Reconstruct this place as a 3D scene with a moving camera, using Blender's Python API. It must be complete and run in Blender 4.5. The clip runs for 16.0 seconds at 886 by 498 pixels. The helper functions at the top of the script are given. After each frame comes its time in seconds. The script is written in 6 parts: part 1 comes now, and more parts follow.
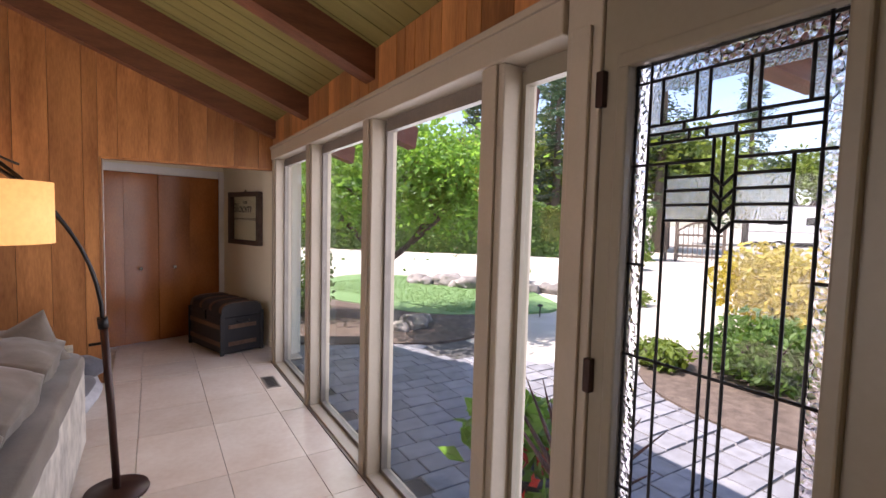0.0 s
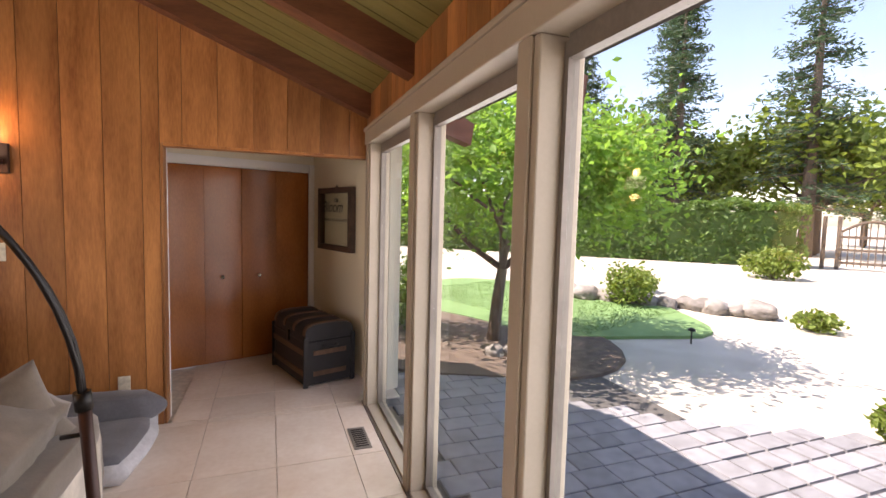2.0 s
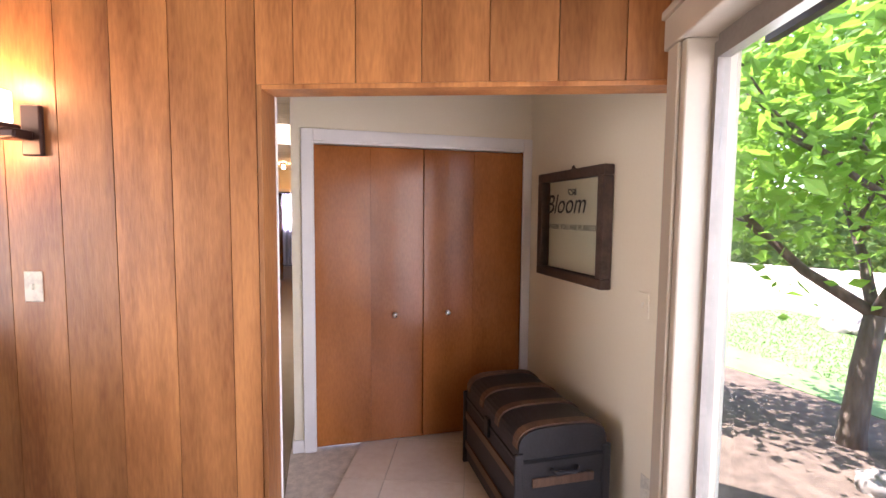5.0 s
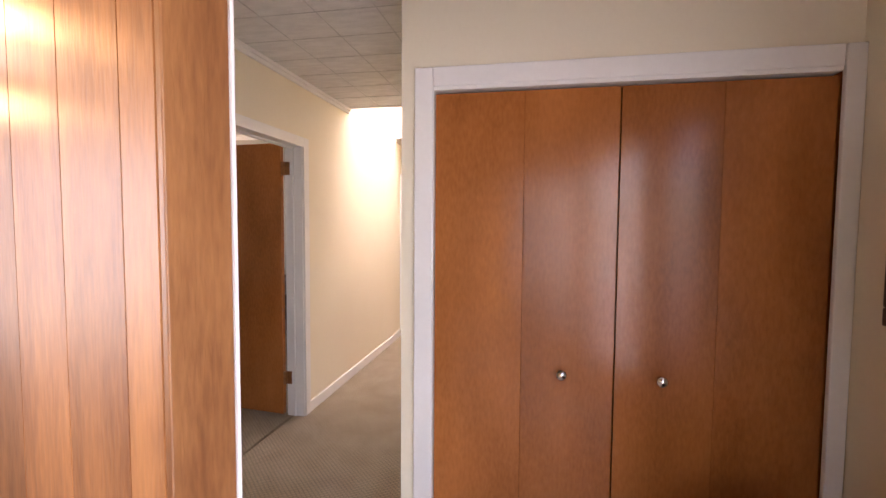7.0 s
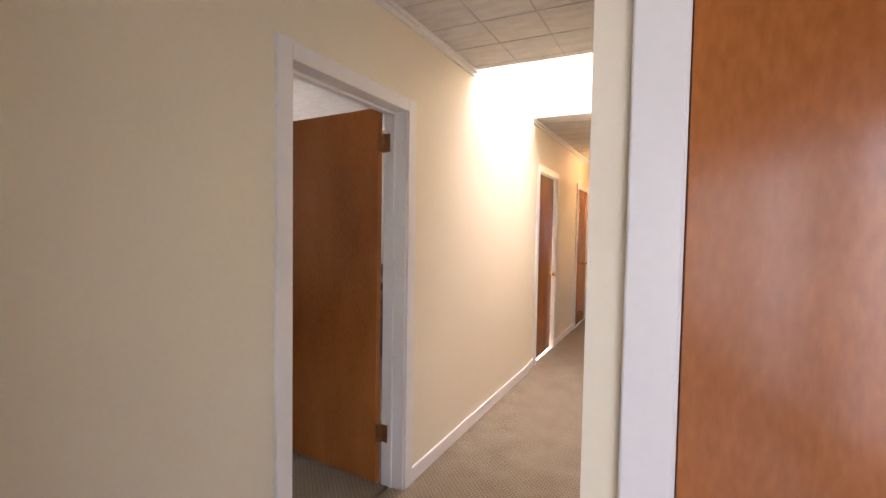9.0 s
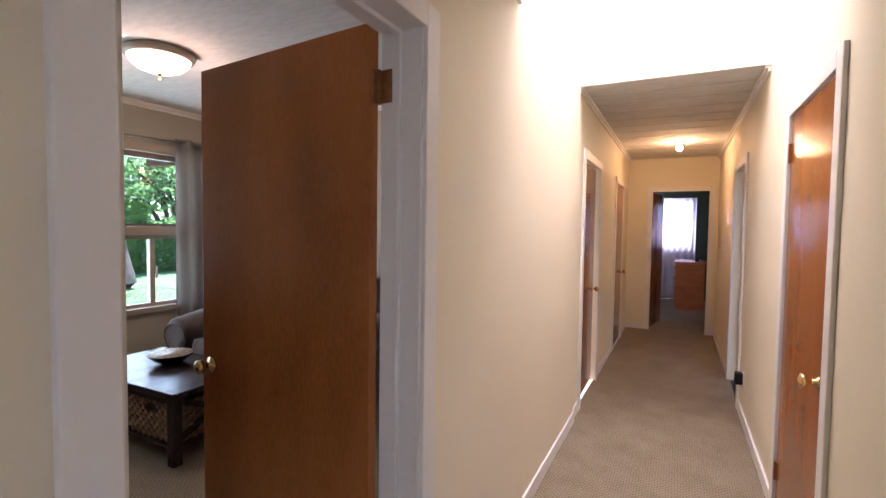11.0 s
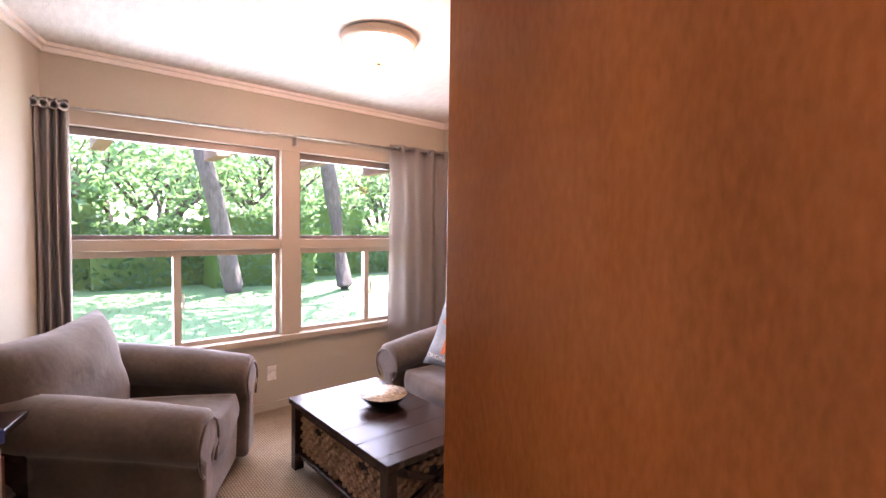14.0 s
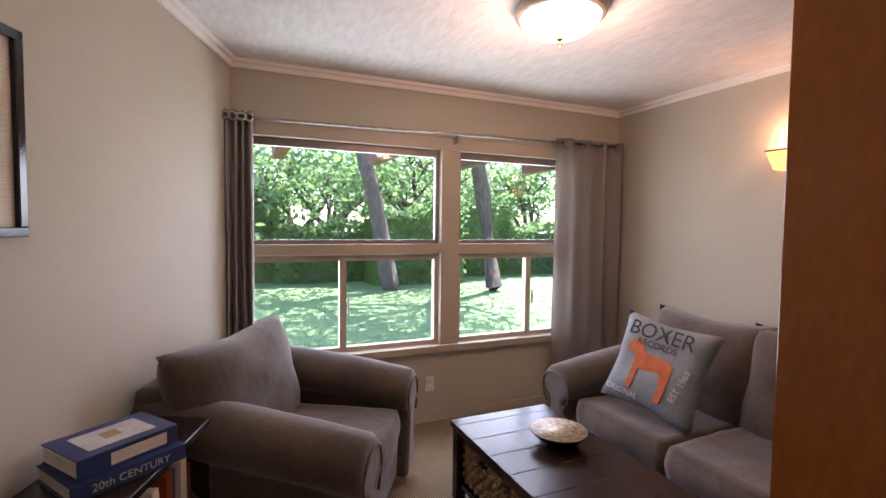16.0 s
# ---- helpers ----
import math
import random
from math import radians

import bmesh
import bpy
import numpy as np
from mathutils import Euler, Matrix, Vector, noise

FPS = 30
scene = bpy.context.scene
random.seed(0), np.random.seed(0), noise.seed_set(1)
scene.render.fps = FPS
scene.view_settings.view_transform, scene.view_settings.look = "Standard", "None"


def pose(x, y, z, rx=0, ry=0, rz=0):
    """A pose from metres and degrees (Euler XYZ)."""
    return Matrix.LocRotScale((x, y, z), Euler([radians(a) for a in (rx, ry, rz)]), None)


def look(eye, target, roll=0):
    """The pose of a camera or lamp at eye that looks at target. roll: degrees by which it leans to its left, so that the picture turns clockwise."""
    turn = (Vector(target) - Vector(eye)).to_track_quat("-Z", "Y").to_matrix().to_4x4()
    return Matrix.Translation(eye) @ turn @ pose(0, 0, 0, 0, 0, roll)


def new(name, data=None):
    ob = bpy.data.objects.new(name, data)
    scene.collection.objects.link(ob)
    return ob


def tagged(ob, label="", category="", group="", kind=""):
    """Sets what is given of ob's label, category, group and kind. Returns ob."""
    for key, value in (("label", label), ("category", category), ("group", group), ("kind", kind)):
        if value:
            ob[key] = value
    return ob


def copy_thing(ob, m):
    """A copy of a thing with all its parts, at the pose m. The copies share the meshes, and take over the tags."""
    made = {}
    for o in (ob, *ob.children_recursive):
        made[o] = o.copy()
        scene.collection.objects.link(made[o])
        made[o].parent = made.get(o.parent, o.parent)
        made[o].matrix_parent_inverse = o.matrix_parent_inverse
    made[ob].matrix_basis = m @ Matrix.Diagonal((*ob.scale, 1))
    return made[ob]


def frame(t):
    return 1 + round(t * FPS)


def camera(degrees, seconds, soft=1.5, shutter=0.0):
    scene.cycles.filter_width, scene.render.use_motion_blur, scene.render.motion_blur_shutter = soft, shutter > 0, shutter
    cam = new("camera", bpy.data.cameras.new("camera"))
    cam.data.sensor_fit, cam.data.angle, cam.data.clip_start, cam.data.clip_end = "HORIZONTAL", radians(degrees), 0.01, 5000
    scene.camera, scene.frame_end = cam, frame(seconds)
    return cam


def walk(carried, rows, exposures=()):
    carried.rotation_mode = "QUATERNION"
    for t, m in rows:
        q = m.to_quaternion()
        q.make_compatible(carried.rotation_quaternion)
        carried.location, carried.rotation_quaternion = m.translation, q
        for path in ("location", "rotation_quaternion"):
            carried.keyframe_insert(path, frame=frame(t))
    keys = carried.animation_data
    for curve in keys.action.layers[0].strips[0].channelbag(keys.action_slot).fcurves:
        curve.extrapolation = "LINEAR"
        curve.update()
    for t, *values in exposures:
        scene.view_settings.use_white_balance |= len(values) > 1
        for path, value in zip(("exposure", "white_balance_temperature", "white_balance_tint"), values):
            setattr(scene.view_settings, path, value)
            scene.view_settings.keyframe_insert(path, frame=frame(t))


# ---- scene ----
cam = camera(87.0, 16.0)
PATH = [
    (0, (-1.992, -4.668, 1.56), (-0.449, -3.402, 1.431), 1.5),
    (0.5, (-1.813, -4.449, 1.567), (-0.28, -3.17, 1.44), 1.7),
    (1, (-1.637, -4.188, 1.56), (-0.166, -2.839, 1.431), 1.8),
    (1.5, (-1.458, -3.864, 1.57), (-0.09, -2.413, 1.429), 1.7),
    (2, (-1.269, -3.553, 1.583), (-0.01, -2.006, 1.434), 1.5),
    (2.5, (-1.113, -3.199, 1.6), (0.025, -1.561, 1.439), 1.3),
    (3, (-0.991, -2.86, 1.588), (0.019, -1.141, 1.428), 1.2),
    (3.5, (-0.887, -2.519, 1.592), (0.014, -0.741, 1.431), 0.8),
    (4, (-0.789, -2.174, 1.586), (-0.001, -0.342, 1.432), 0.9),
    (4.5, (-0.637, -1.864, 1.597), (0.012, 0.021, 1.434), 0.6),
    (5, (-0.504, -1.586, 1.56), (-0.004, 0.344, 1.413), 0.5),
    (5.2, (-0.436, -1.464, 1.551), (-0.022, 0.487, 1.4), 0.4),
    (7.5, (-0.137, -0.059, 1.464), (-0.72, 1.851, 1.364), 0.5),
    (8, (-0.225, 0.233, 1.453), (-0.975, 2.085, 1.36), 0.5),
    (8.5, (-0.379, 0.484, 1.436), (-1.238, 2.288, 1.344), 0.7),
    (9, (-0.561, 0.723, 1.416), (-1.456, 2.51, 1.328), 0.9),
    (9.2, (-0.645, 0.827, 1.427), (-1.539, 2.613, 1.33), 0.9),
    (11.3, (-1.3, 1.758, 1.451), (-2.199, 3.543, 1.363), 0.8),
    (11.5, (-1.399, 1.819, 1.441), (-2.291, 3.607, 1.355), 0.8),
    (12, (-1.612, 1.967, 1.424), (-2.52, 3.747, 1.346), 0.5),
    (12.5, (-1.738, 2.091, 1.455), (-2.725, 3.828, 1.372), 0.5),
    (13, (-1.852, 2.195, 1.491), (-3.002, 3.829, 1.404), 0.4),
    (13.5, (-1.963, 2.199, 1.524), (-3.305, 3.679, 1.431), 0.7),
    (14, (-2.065, 2.183, 1.536), (-3.577, 3.488, 1.446), 0.8),
    (14.5, (-2.13, 2.185, 1.549), (-3.788, 3.3, 1.458), 0.7),
    (15, (-2.263, 2.199, 1.558), (-4.007, 3.173, 1.458), 0.8),
    (15.5, (-2.394, 2.242, 1.563), (-4.196, 3.104, 1.459), 0.8),
    (16, (-2.493, 2.261, 1.57), (-4.328, 3.05, 1.469), 0.7),
]
walk(cam, [(t, look(eye, target, roll)) for t, eye, target, roll in PATH], [(0.0, 1.38, 6700, 33), (0.6, 1.32, 6700, 33), (1.5, 1.38, 6900, 31), (2.5, 1.72, 7900, 34), (3.0, 1.9, 8100, 37), (3.5, 2.0, 7400, 32), (4.0, 2.1, 6800, 27), (5.0, 2.55, 6500, 33), (7.4, 2.65, 6600, 34), (9.0, 2.6, 6300, 30), (11.5, 2.1, 6000, 34), (12.0, 2.55, 6300, 40), (13.0, 3.4, 6700, 50), (13.6, 3.7, 6900, 55), (14.2, 3.3, 6900, 52), (14.8, 2.8, 6900, 48), (16.0, 2.45, 6750, 45)])

# ---- world, sun and window light ----
PHI = 18.7                                   # the living room is turned against the bedroom wing
ML = pose(0.650, -0.188, 0, 0, 0, -PHI)      # living room axes: x towards the garden, y towards the panelled wall
MI = Matrix.Identity(4)

world = bpy.data.worlds.new("sky")
scene.world = world
world.use_nodes = True
wn = world.node_tree
sky = wn.nodes.new("ShaderNodeTexSky")
sky.sky_type, sky.sun_disc = "NISHITA", False
SUN_FROM = (ML.to_3x3() @ Vector((-0.60, 0.30, 1.0))).normalized()
sky.sun_elevation = math.asin(SUN_FROM.z)
sky.sun_rotation = math.atan2(SUN_FROM.x, SUN_FROM.y)
wn.links.new(sky.outputs["Color"], wn.nodes["Background"].inputs["Color"])
wn.nodes["Background"].inputs["Strength"].default_value = 0.15

sun = new("sun", bpy.data.lights.new("sun", "SUN"))
sun.data.energy, sun.data.angle, sun.data.color = 4.6, radians(0.5), (1.0, 0.95, 0.87)
sun.matrix_world = look(SUN_FROM * 30, (0, 0, 0))


def area_lamp(name, m, w, h, watts, color=(1, 1, 1)):
    lamp = new(name, bpy.data.lights.new(name, "AREA"))
    lamp.data.shape, lamp.data.size, lamp.data.size_y = "RECTANGLE", w, h
    lamp.data.energy, lamp.data.color = watts, color
    lamp.matrix_world = m
    return lamp


def bulb(name, at, watts, color=(1.0, 0.58, 0.24), radius=0.04):
    lamp = new(name, bpy.data.lights.new(name, "POINT"))
    lamp.data.energy, lamp.data.color, lamp.data.shadow_soft_size = watts, color, radius
    lamp.location = at
    return lamp


# sky light standing in the openings
area_lamp("window_daylight", ML @ pose(0.22, -2.2, 1.15, 0, 90, 0), 2.0, 4.0, 22, (0.93, 0.97, 1.0))
area_lamp("bedroom_window_daylight", pose(-6.0, 3.55, 1.4, 0, -90, 0), 1.5, 2.5, 13, (0.95, 0.98, 1.0))
area_lamp("skylight_daylight", pose(-1.25, 4.46, 3.3, 0, 0, 0), 1.0, 1.4, 6, (1.0, 0.98, 0.93)).data.spread = radians(115)
area_lamp("west_window_daylight", ML @ pose(-5.9, -3.2, 1.3, 0, -90, 0), 1.9, 3.0, 24, (0.95, 0.97, 1.0))

area_lamp("end_window_daylight", pose(-1.35, 12.86, 1.65, 90, 0, 180), 0.75, 0.85, 9, (0.9, 0.94, 1.0))

# ---- materials ----
def material(name, color, rough=0.6, metal=0.0, tone=None, scale=6.0, stretch=(1, 1, 1), amount=0.5, fine=60.0,
             bump=0.0, bump_scale=80.0, vary=0.0, island=False, spec=0.5, emit=None, strength=0.0, sheen=0.0):
    """A procedural surface: two scales of tone variation, fine relief and, for repeats, a tone of its own."""
    m = bpy.data.materials.new(name)
    m.use_nodes = True
    nt = m.node_tree
    bsdf = nt.nodes["Principled BSDF"]
    bsdf.inputs["Roughness"].default_value = rough
    bsdf.inputs["Metallic"].default_value = metal
    bsdf.inputs["Specular IOR Level"].default_value = spec
    if sheen:
        bsdf.inputs["Sheen Weight"].default_value = sheen
        bsdf.inputs["Sheen Roughness"].default_value = 0.5
    coord = nt.nodes.new("ShaderNodeTexCoord")
    mapping = nt.nodes.new("ShaderNodeMapping")
    mapping.inputs["Scale"].default_value = stretch
    nt.links.new(coord.outputs["Object"], mapping.inputs["Vector"])
    big = nt.nodes.new("ShaderNodeTexNoise")
    big.inputs["Scale"].default_value, big.inputs["Detail"].default_value = scale, 6
    small = nt.nodes.new("ShaderNodeTexNoise")
    small.inputs["Scale"].default_value, small.inputs["Detail"].default_value = fine, 3
    source = mapping.outputs["Vector"]
    if vary or island:
        if island:
            info = nt.nodes.new("ShaderNodeNewGeometry").outputs["Random Per Island"]
        else:
            info = nt.nodes.new("ShaderNodeObjectInfo").outputs["Random"]
        shift = nt.nodes.new("ShaderNodeVectorMath")
        shift.operation = "MULTIPLY_ADD"
        comb = nt.nodes.new("ShaderNodeCombineXYZ")
        for k in range(3):
            nt.links.new(info, comb.inputs[k])
        shift.inputs[1].default_value = (37, 53, 71)
        nt.links.new(comb.outputs[0], shift.inputs[0])
        nt.links.new(source, shift.inputs[2])
        source = shift.outputs[0]
    nt.links.new(source, big.inputs["Vector"])
    nt.links.new(source, small.inputs["Vector"])
    mixed = nt.nodes.new("ShaderNodeMath")
    mixed.operation = "MULTIPLY_ADD"
    mixed.inputs[1].default_value = 0.3
    nt.links.new(small.outputs["Fac"], mixed.inputs[0])
    lower = nt.nodes.new("ShaderNodeMath")
    lower.operation = "MULTIPLY"
    lower.inputs[1].default_value = 0.7
    nt.links.new(big.outputs["Fac"], lower.inputs[0])
    nt.links.new(lower.outputs[0], mixed.inputs[2])
    ramp = nt.nodes.new("ShaderNodeValToRGB")
    tone = tone or tuple(c * 0.75 for c in color)
    ramp.color_ramp.elements[0].position, ramp.color_ramp.elements[1].position = 0.5 - 0.25 * amount, 0.5 + 0.25 * amount
    ramp.color_ramp.elements[0].color, ramp.color_ramp.elements[1].color = (*tone, 1), (*color, 1)
    nt.links.new(mixed.outputs[0], ramp.inputs["Fac"])
    out = ramp.outputs["Color"]
    if vary:
        hsv = nt.nodes.new("ShaderNodeHueSaturation")
        span = nt.nodes.new("ShaderNodeMapRange")
        span.inputs["To Min"].default_value, span.inputs["To Max"].default_value = 1 - vary, 1 + vary
        nt.links.new(info, span.inputs["Value"])
        nt.links.new(span.outputs[0], hsv.inputs["Value"])
        nt.links.new(out, hsv.inputs["Color"])
        out = hsv.outputs["Color"]
    nt.links.new(out, bsdf.inputs["Base Color"])
    if bump:
        relief = nt.nodes.new("ShaderNodeTexNoise")
        relief.inputs["Scale"].default_value, relief.inputs["Detail"].default_value = bump_scale, 4
        nt.links.new(source, relief.inputs["Vector"])
        node = nt.nodes.new("ShaderNodeBump")
        node.inputs["Strength"].default_value, node.inputs["Distance"].default_value = bump, 0.01
        nt.links.new(relief.outputs["Fac"], node.inputs["Height"])
        nt.links.new(node.outputs[0], bsdf.inputs["Normal"])
    if emit:
        bsdf.inputs["Emission Color"].default_value = (*emit, 1)
        bsdf.inputs["Emission Strength"].default_value = strength
    return m


def leaf_material(name, color, tone, glow=0.35, warm=(1.6, 1.5, 1.0)):
    """Thin leaves: part of the light passes through."""
    m = material(name, color, 0.55, tone=tone, scale=1.3, amount=0.8, vary=0.25, island=True)
    nt = m.node_tree
    bsdf, out = nt.nodes["Principled BSDF"], nt.nodes["Material Output"]
    thin = nt.nodes.new("ShaderNodeBsdfTranslucent")
    thin.inputs["Color"].default_value = (color[0] * warm[0], color[1] * warm[1], color[2] * warm[2], 1)
    mix = nt.nodes.new("ShaderNodeMixShader")
    mix.inputs[0].default_value = glow
    nt.links.new(bsdf.outputs[0], mix.inputs[1])
    nt.links.new(thin.outputs[0], mix.inputs[2])
    nt.links.new(mix.outputs[0], out.inputs["Surface"])
    return m


def glass_material(name, tint=(0.95, 0.98, 0.97), relief=0.0, scale=60.0, haze=0.0):
    m = bpy.data.materials.new(name)
    m.use_nodes = True
    nt = m.node_tree
    nt.nodes.remove(nt.nodes["Principled BSDF"])
    clear = nt.nodes.new("ShaderNodeBsdfTransparent")
    clear.inputs["Color"].default_value = (*tint, 1)
    gloss = nt.nodes.new("ShaderNodeBsdfGlossy")
    gloss.inputs["Roughness"].default_value = 0.02
    facing = nt.nodes.new("ShaderNodeLayerWeight")
    facing.inputs["Blend"].default_value = 0.5
    power = nt.nodes.new("ShaderNodeMath")
    power.operation = "POWER"
    power.inputs[1].default_value = 5.0
    nt.links.new(facing.outputs["Facing"], power.inputs[0])
    fres = nt.nodes.new("ShaderNodeMath")
    fres.operation = "MULTIPLY_ADD"
    fres.inputs[1].default_value, fres.inputs[2].default_value = 0.5, 0.025
    nt.links.new(power.outputs[0], fres.inputs[0])
    mix = nt.nodes.new("ShaderNodeMixShader")
    body = clear.outputs[0]
    if haze:
        bend = nt.nodes.new("ShaderNodeBsdfRefraction")
        bend.inputs["Roughness"].default_value, bend.inputs["IOR"].default_value = 0.06, 1.25
        soft = nt.nodes.new("ShaderNodeMixShader")
        soft.inputs[0].default_value = haze
        nt.links.new(body, soft.inputs[1])
        nt.links.new(bend.outputs[0], soft.inputs[2])
        body = soft.outputs[0]
    if relief:
        coord = nt.nodes.new("ShaderNodeTexCoord")
        cells = nt.nodes.new("ShaderNodeTexVoronoi")
        cells.inputs["Scale"].default_value = scale
        node = nt.nodes.new("ShaderNodeBump")
        node.inputs["Strength"].default_value, node.inputs["Distance"].default_value = relief, 0.02
        nt.links.new(coord.outputs["Object"], cells.inputs["Vector"])
        nt.links.new(cells.outputs["Distance"], node.inputs["Height"])
        nt.links.new(node.outputs[0], gloss.inputs["Normal"])
        if haze:
            nt.links.new(node.outputs[0], bend.inputs["Normal"])
    nt.links.new(fres.outputs[0], mix.inputs[0])
    nt.links.new(body, mix.inputs[1])
    nt.links.new(gloss.outputs[0], mix.inputs[2])
    nt.links.new(mix.outputs[0], nt.nodes["Material Output"].inputs["Surface"])
    return m


def weave_material(name, color, tone, scale, bump):
    """Looped carpet: small rows of loops."""
    m = material(name, color, 0.95, tone=tone, scale=5, fine=140, amount=0.7, spec=0.15)
    nt = m.node_tree
    bsdf = nt.nodes["Principled BSDF"]
    coord = nt.nodes["Texture Coordinate"]
    brick = nt.nodes.new("ShaderNodeTexBrick")
    brick.inputs["Scale"].default_value = scale
    brick.inputs["Mortar Size"].default_value, brick.inputs["Mortar Smooth"].default_value = 0.09, 1.0
    brick.inputs["Color1"].default_value = brick.inputs["Color2"].default_value = (1, 1, 1, 1)
    brick.inputs["Mortar"].default_value = (0, 0, 0, 1)
    nt.links.new(coord.outputs["Object"], brick.inputs["Vector"])
    node = nt.nodes.new("ShaderNodeBump")
    node.inputs["Strength"].default_value, node.inputs["Distance"].default_value = bump, 0.01
    nt.links.new(brick.outputs["Color"], node.inputs["Height"])
    nt.links.new(node.outputs[0], bsdf.inputs["Normal"])
    ramp = nt.nodes["Color Ramp"]
    mix = nt.nodes.new("ShaderNodeMix")
    mix.data_type, mix.blend_type = "RGBA", "MULTIPLY"
    mix.inputs[0].default_value = 0.5
    nt.links.new(ramp.outputs["Color"], mix.inputs[6])
    nt.links.new(brick.outputs["Color"], mix.inputs[7])
    nt.links.new(mix.outputs[2], bsdf.inputs["Base Color"])
    return m


M = {}
M["panel"] = material("cedar_panel", (0.52, 0.225, 0.075), 0.4, tone=(0.23, 0.082, 0.025), scale=2.3, stretch=(3.0, 3.0, 0.5), amount=0.65, fine=30, bump=0.12, bump_scale=30, vary=0.30)
M["beam"] = material("stained_beam", (0.20, 0.075, 0.035), 0.5, tone=(0.12, 0.042, 0.02), scale=3, stretch=(1, 6, 6), fine=25, bump=0.15, bump_scale=25)
M["slab"] = material("birch_slab", (0.44, 0.152, 0.039), 0.17, tone=(0.23, 0.072, 0.018), scale=1.6, stretch=(2.0, 2.0, 0.7), amount=0.75, fine=44, bump=0.06, bump_scale=10, vary=0.08, spec=0.32)
M["cream"] = material("cream_wall_paint", (0.81, 0.735, 0.56), 0.6, tone=(0.78, 0.70, 0.525), scale=1.5, bump=0.05, bump_scale=180)
M["grey_wall"] = material("greige_wall_paint", (0.46, 0.43, 0.345), 0.75, tone=(0.43, 0.40, 0.32), scale=1.5, bump=0.05, bump_scale=180)
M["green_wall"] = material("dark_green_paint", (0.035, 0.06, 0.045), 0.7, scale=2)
M["white"] = material("white_trim_paint", (0.80, 0.78, 0.74), 0.4, tone=(0.76, 0.74, 0.70), scale=3, bump=0.03, bump_scale=60)
M["frame"] = material("cream_frame_paint", (0.46, 0.395, 0.305), 0.45, tone=(0.42, 0.36, 0.275), scale=3, bump=0.03, bump_scale=60)
M["taupe"] = material("taupe_door_paint", (0.27, 0.235, 0.17), 0.45, tone=(0.245, 0.21, 0.15), scale=3, bump=0.03, bump_scale=60)
M["sash"] = material("bronze_sash", (0.25, 0.22, 0.19), 0.4, metal=0.3, scale=4)
M["olive"] = material("olive_ceiling_boards", (0.23, 0.19, 0.052), 0.7, tone=(0.19, 0.155, 0.042), scale=3, stretch=(1, 5, 1), bump=0.1)
M["olive_seam"] = material("olive_board_joint", (0.12, 0.10, 0.03), 0.8, scale=3)
M["tile_joint"] = material("ceiling_tile_joint", (0.62, 0.61, 0.58), 0.9, scale=8)
M["ceiling"] = material("textured_ceiling_tile", (0.74, 0.73, 0.70), 0.85, tone=(0.64, 0.63, 0.60), scale=9, stretch=(1, 3, 1), amount=0.4, bump=0.5, bump_scale=45)
M["travertine"] = material("honed_travertine", (0.82, 0.73, 0.63), 0.22, tone=(0.66, 0.53, 0.42), scale=2.6, amount=0.9, fine=26, bump=0.08, bump_scale=20, vary=0.07)
M["grout"] = material("sandy_grout", (0.70, 0.61, 0.51), 0.9, scale=20)
M["carpet"] = weave_material("beige_loop_carpet", (0.52, 0.42, 0.29), (0.41, 0.32, 0.21), 17, 0.9)
M["suede"] = material("grey_brown_suede", (0.125, 0.098, 0.074), 0.9, tone=(0.06, 0.047, 0.036), scale=4, amount=0.7, fine=40, bump=0.45, bump_scale=13, sheen=0.35, spec=0.2)
M["grey_suede"] = material("grey_sofa_suede", (0.18, 0.15, 0.118), 0.9, tone=(0.105, 0.088, 0.07), scale=4, amount=0.9, fine=40, bump=0.1, bump_scale=120, sheen=0.35, spec=0.2)
M["sofa_side"] = material("mottled_sofa_panel", (0.60, 0.54, 0.45), 0.9, tone=(0.30, 0.27, 0.23), scale=5, amount=0.6, fine=15, bump=0.15, bump_scale=60)
M["pet_grey"] = material("charcoal_bolster_fabric", (0.15, 0.15, 0.16), 0.95, tone=(0.11, 0.11, 0.12), scale=6, bump=0.15, bump_scale=150, sheen=0.3, spec=0.2)
M["pale_fleece"] = material("pale_fleece", (0.55, 0.54, 0.54), 0.95, scale=8, bump=0.2, bump_scale=120)
M["pink_pillow"] = material("pale_pink_linen", (0.62, 0.50, 0.47), 0.9, scale=8, bump=0.2, bump_scale=150)
M["espresso"] = material("espresso_table_wood", (0.032, 0.018, 0.014), 0.25, tone=(0.018, 0.010, 0.008), scale=3, stretch=(1, 8, 8), fine=30, bump=0.04, bump_scale=30)
M["wicker"] = material("woven_water_hyacinth", (0.36, 0.235, 0.13), 0.8, tone=(0.17, 0.095, 0.045), scale=24, amount=0.5, fine=60, bump=0.5, bump_scale=50, vary=0.25)
M["leather"] = material("black_trunk_leather", (0.018, 0.014, 0.014), 0.55, tone=(0.012, 0.010, 0.010), scale=8, bump=0.25, bump_scale=70)
M["strap"] = material("brown_trunk_slat", (0.14, 0.07, 0.035), 0.5, tone=(0.085, 0.04, 0.02), scale=5, stretch=(5, 1, 1), bump=0.2, bump_scale=60)
M["black_metal"] = material("blackened_metal", (0.018, 0.016, 0.015), 0.38, metal=0.6, scale=10)
M["bronze_base"] = material("dark_bronze_base", (0.05, 0.022, 0.016), 0.4, metal=0.4, scale=8)
M["brass"] = material("polished_brass", (0.80, 0.58, 0.25), 0.16, metal=1.0, scale=20, amount=0.3)
M["copper"] = material("aged_brass_hinge", (0.36, 0.17, 0.07), 0.4, metal=0.8, scale=30)
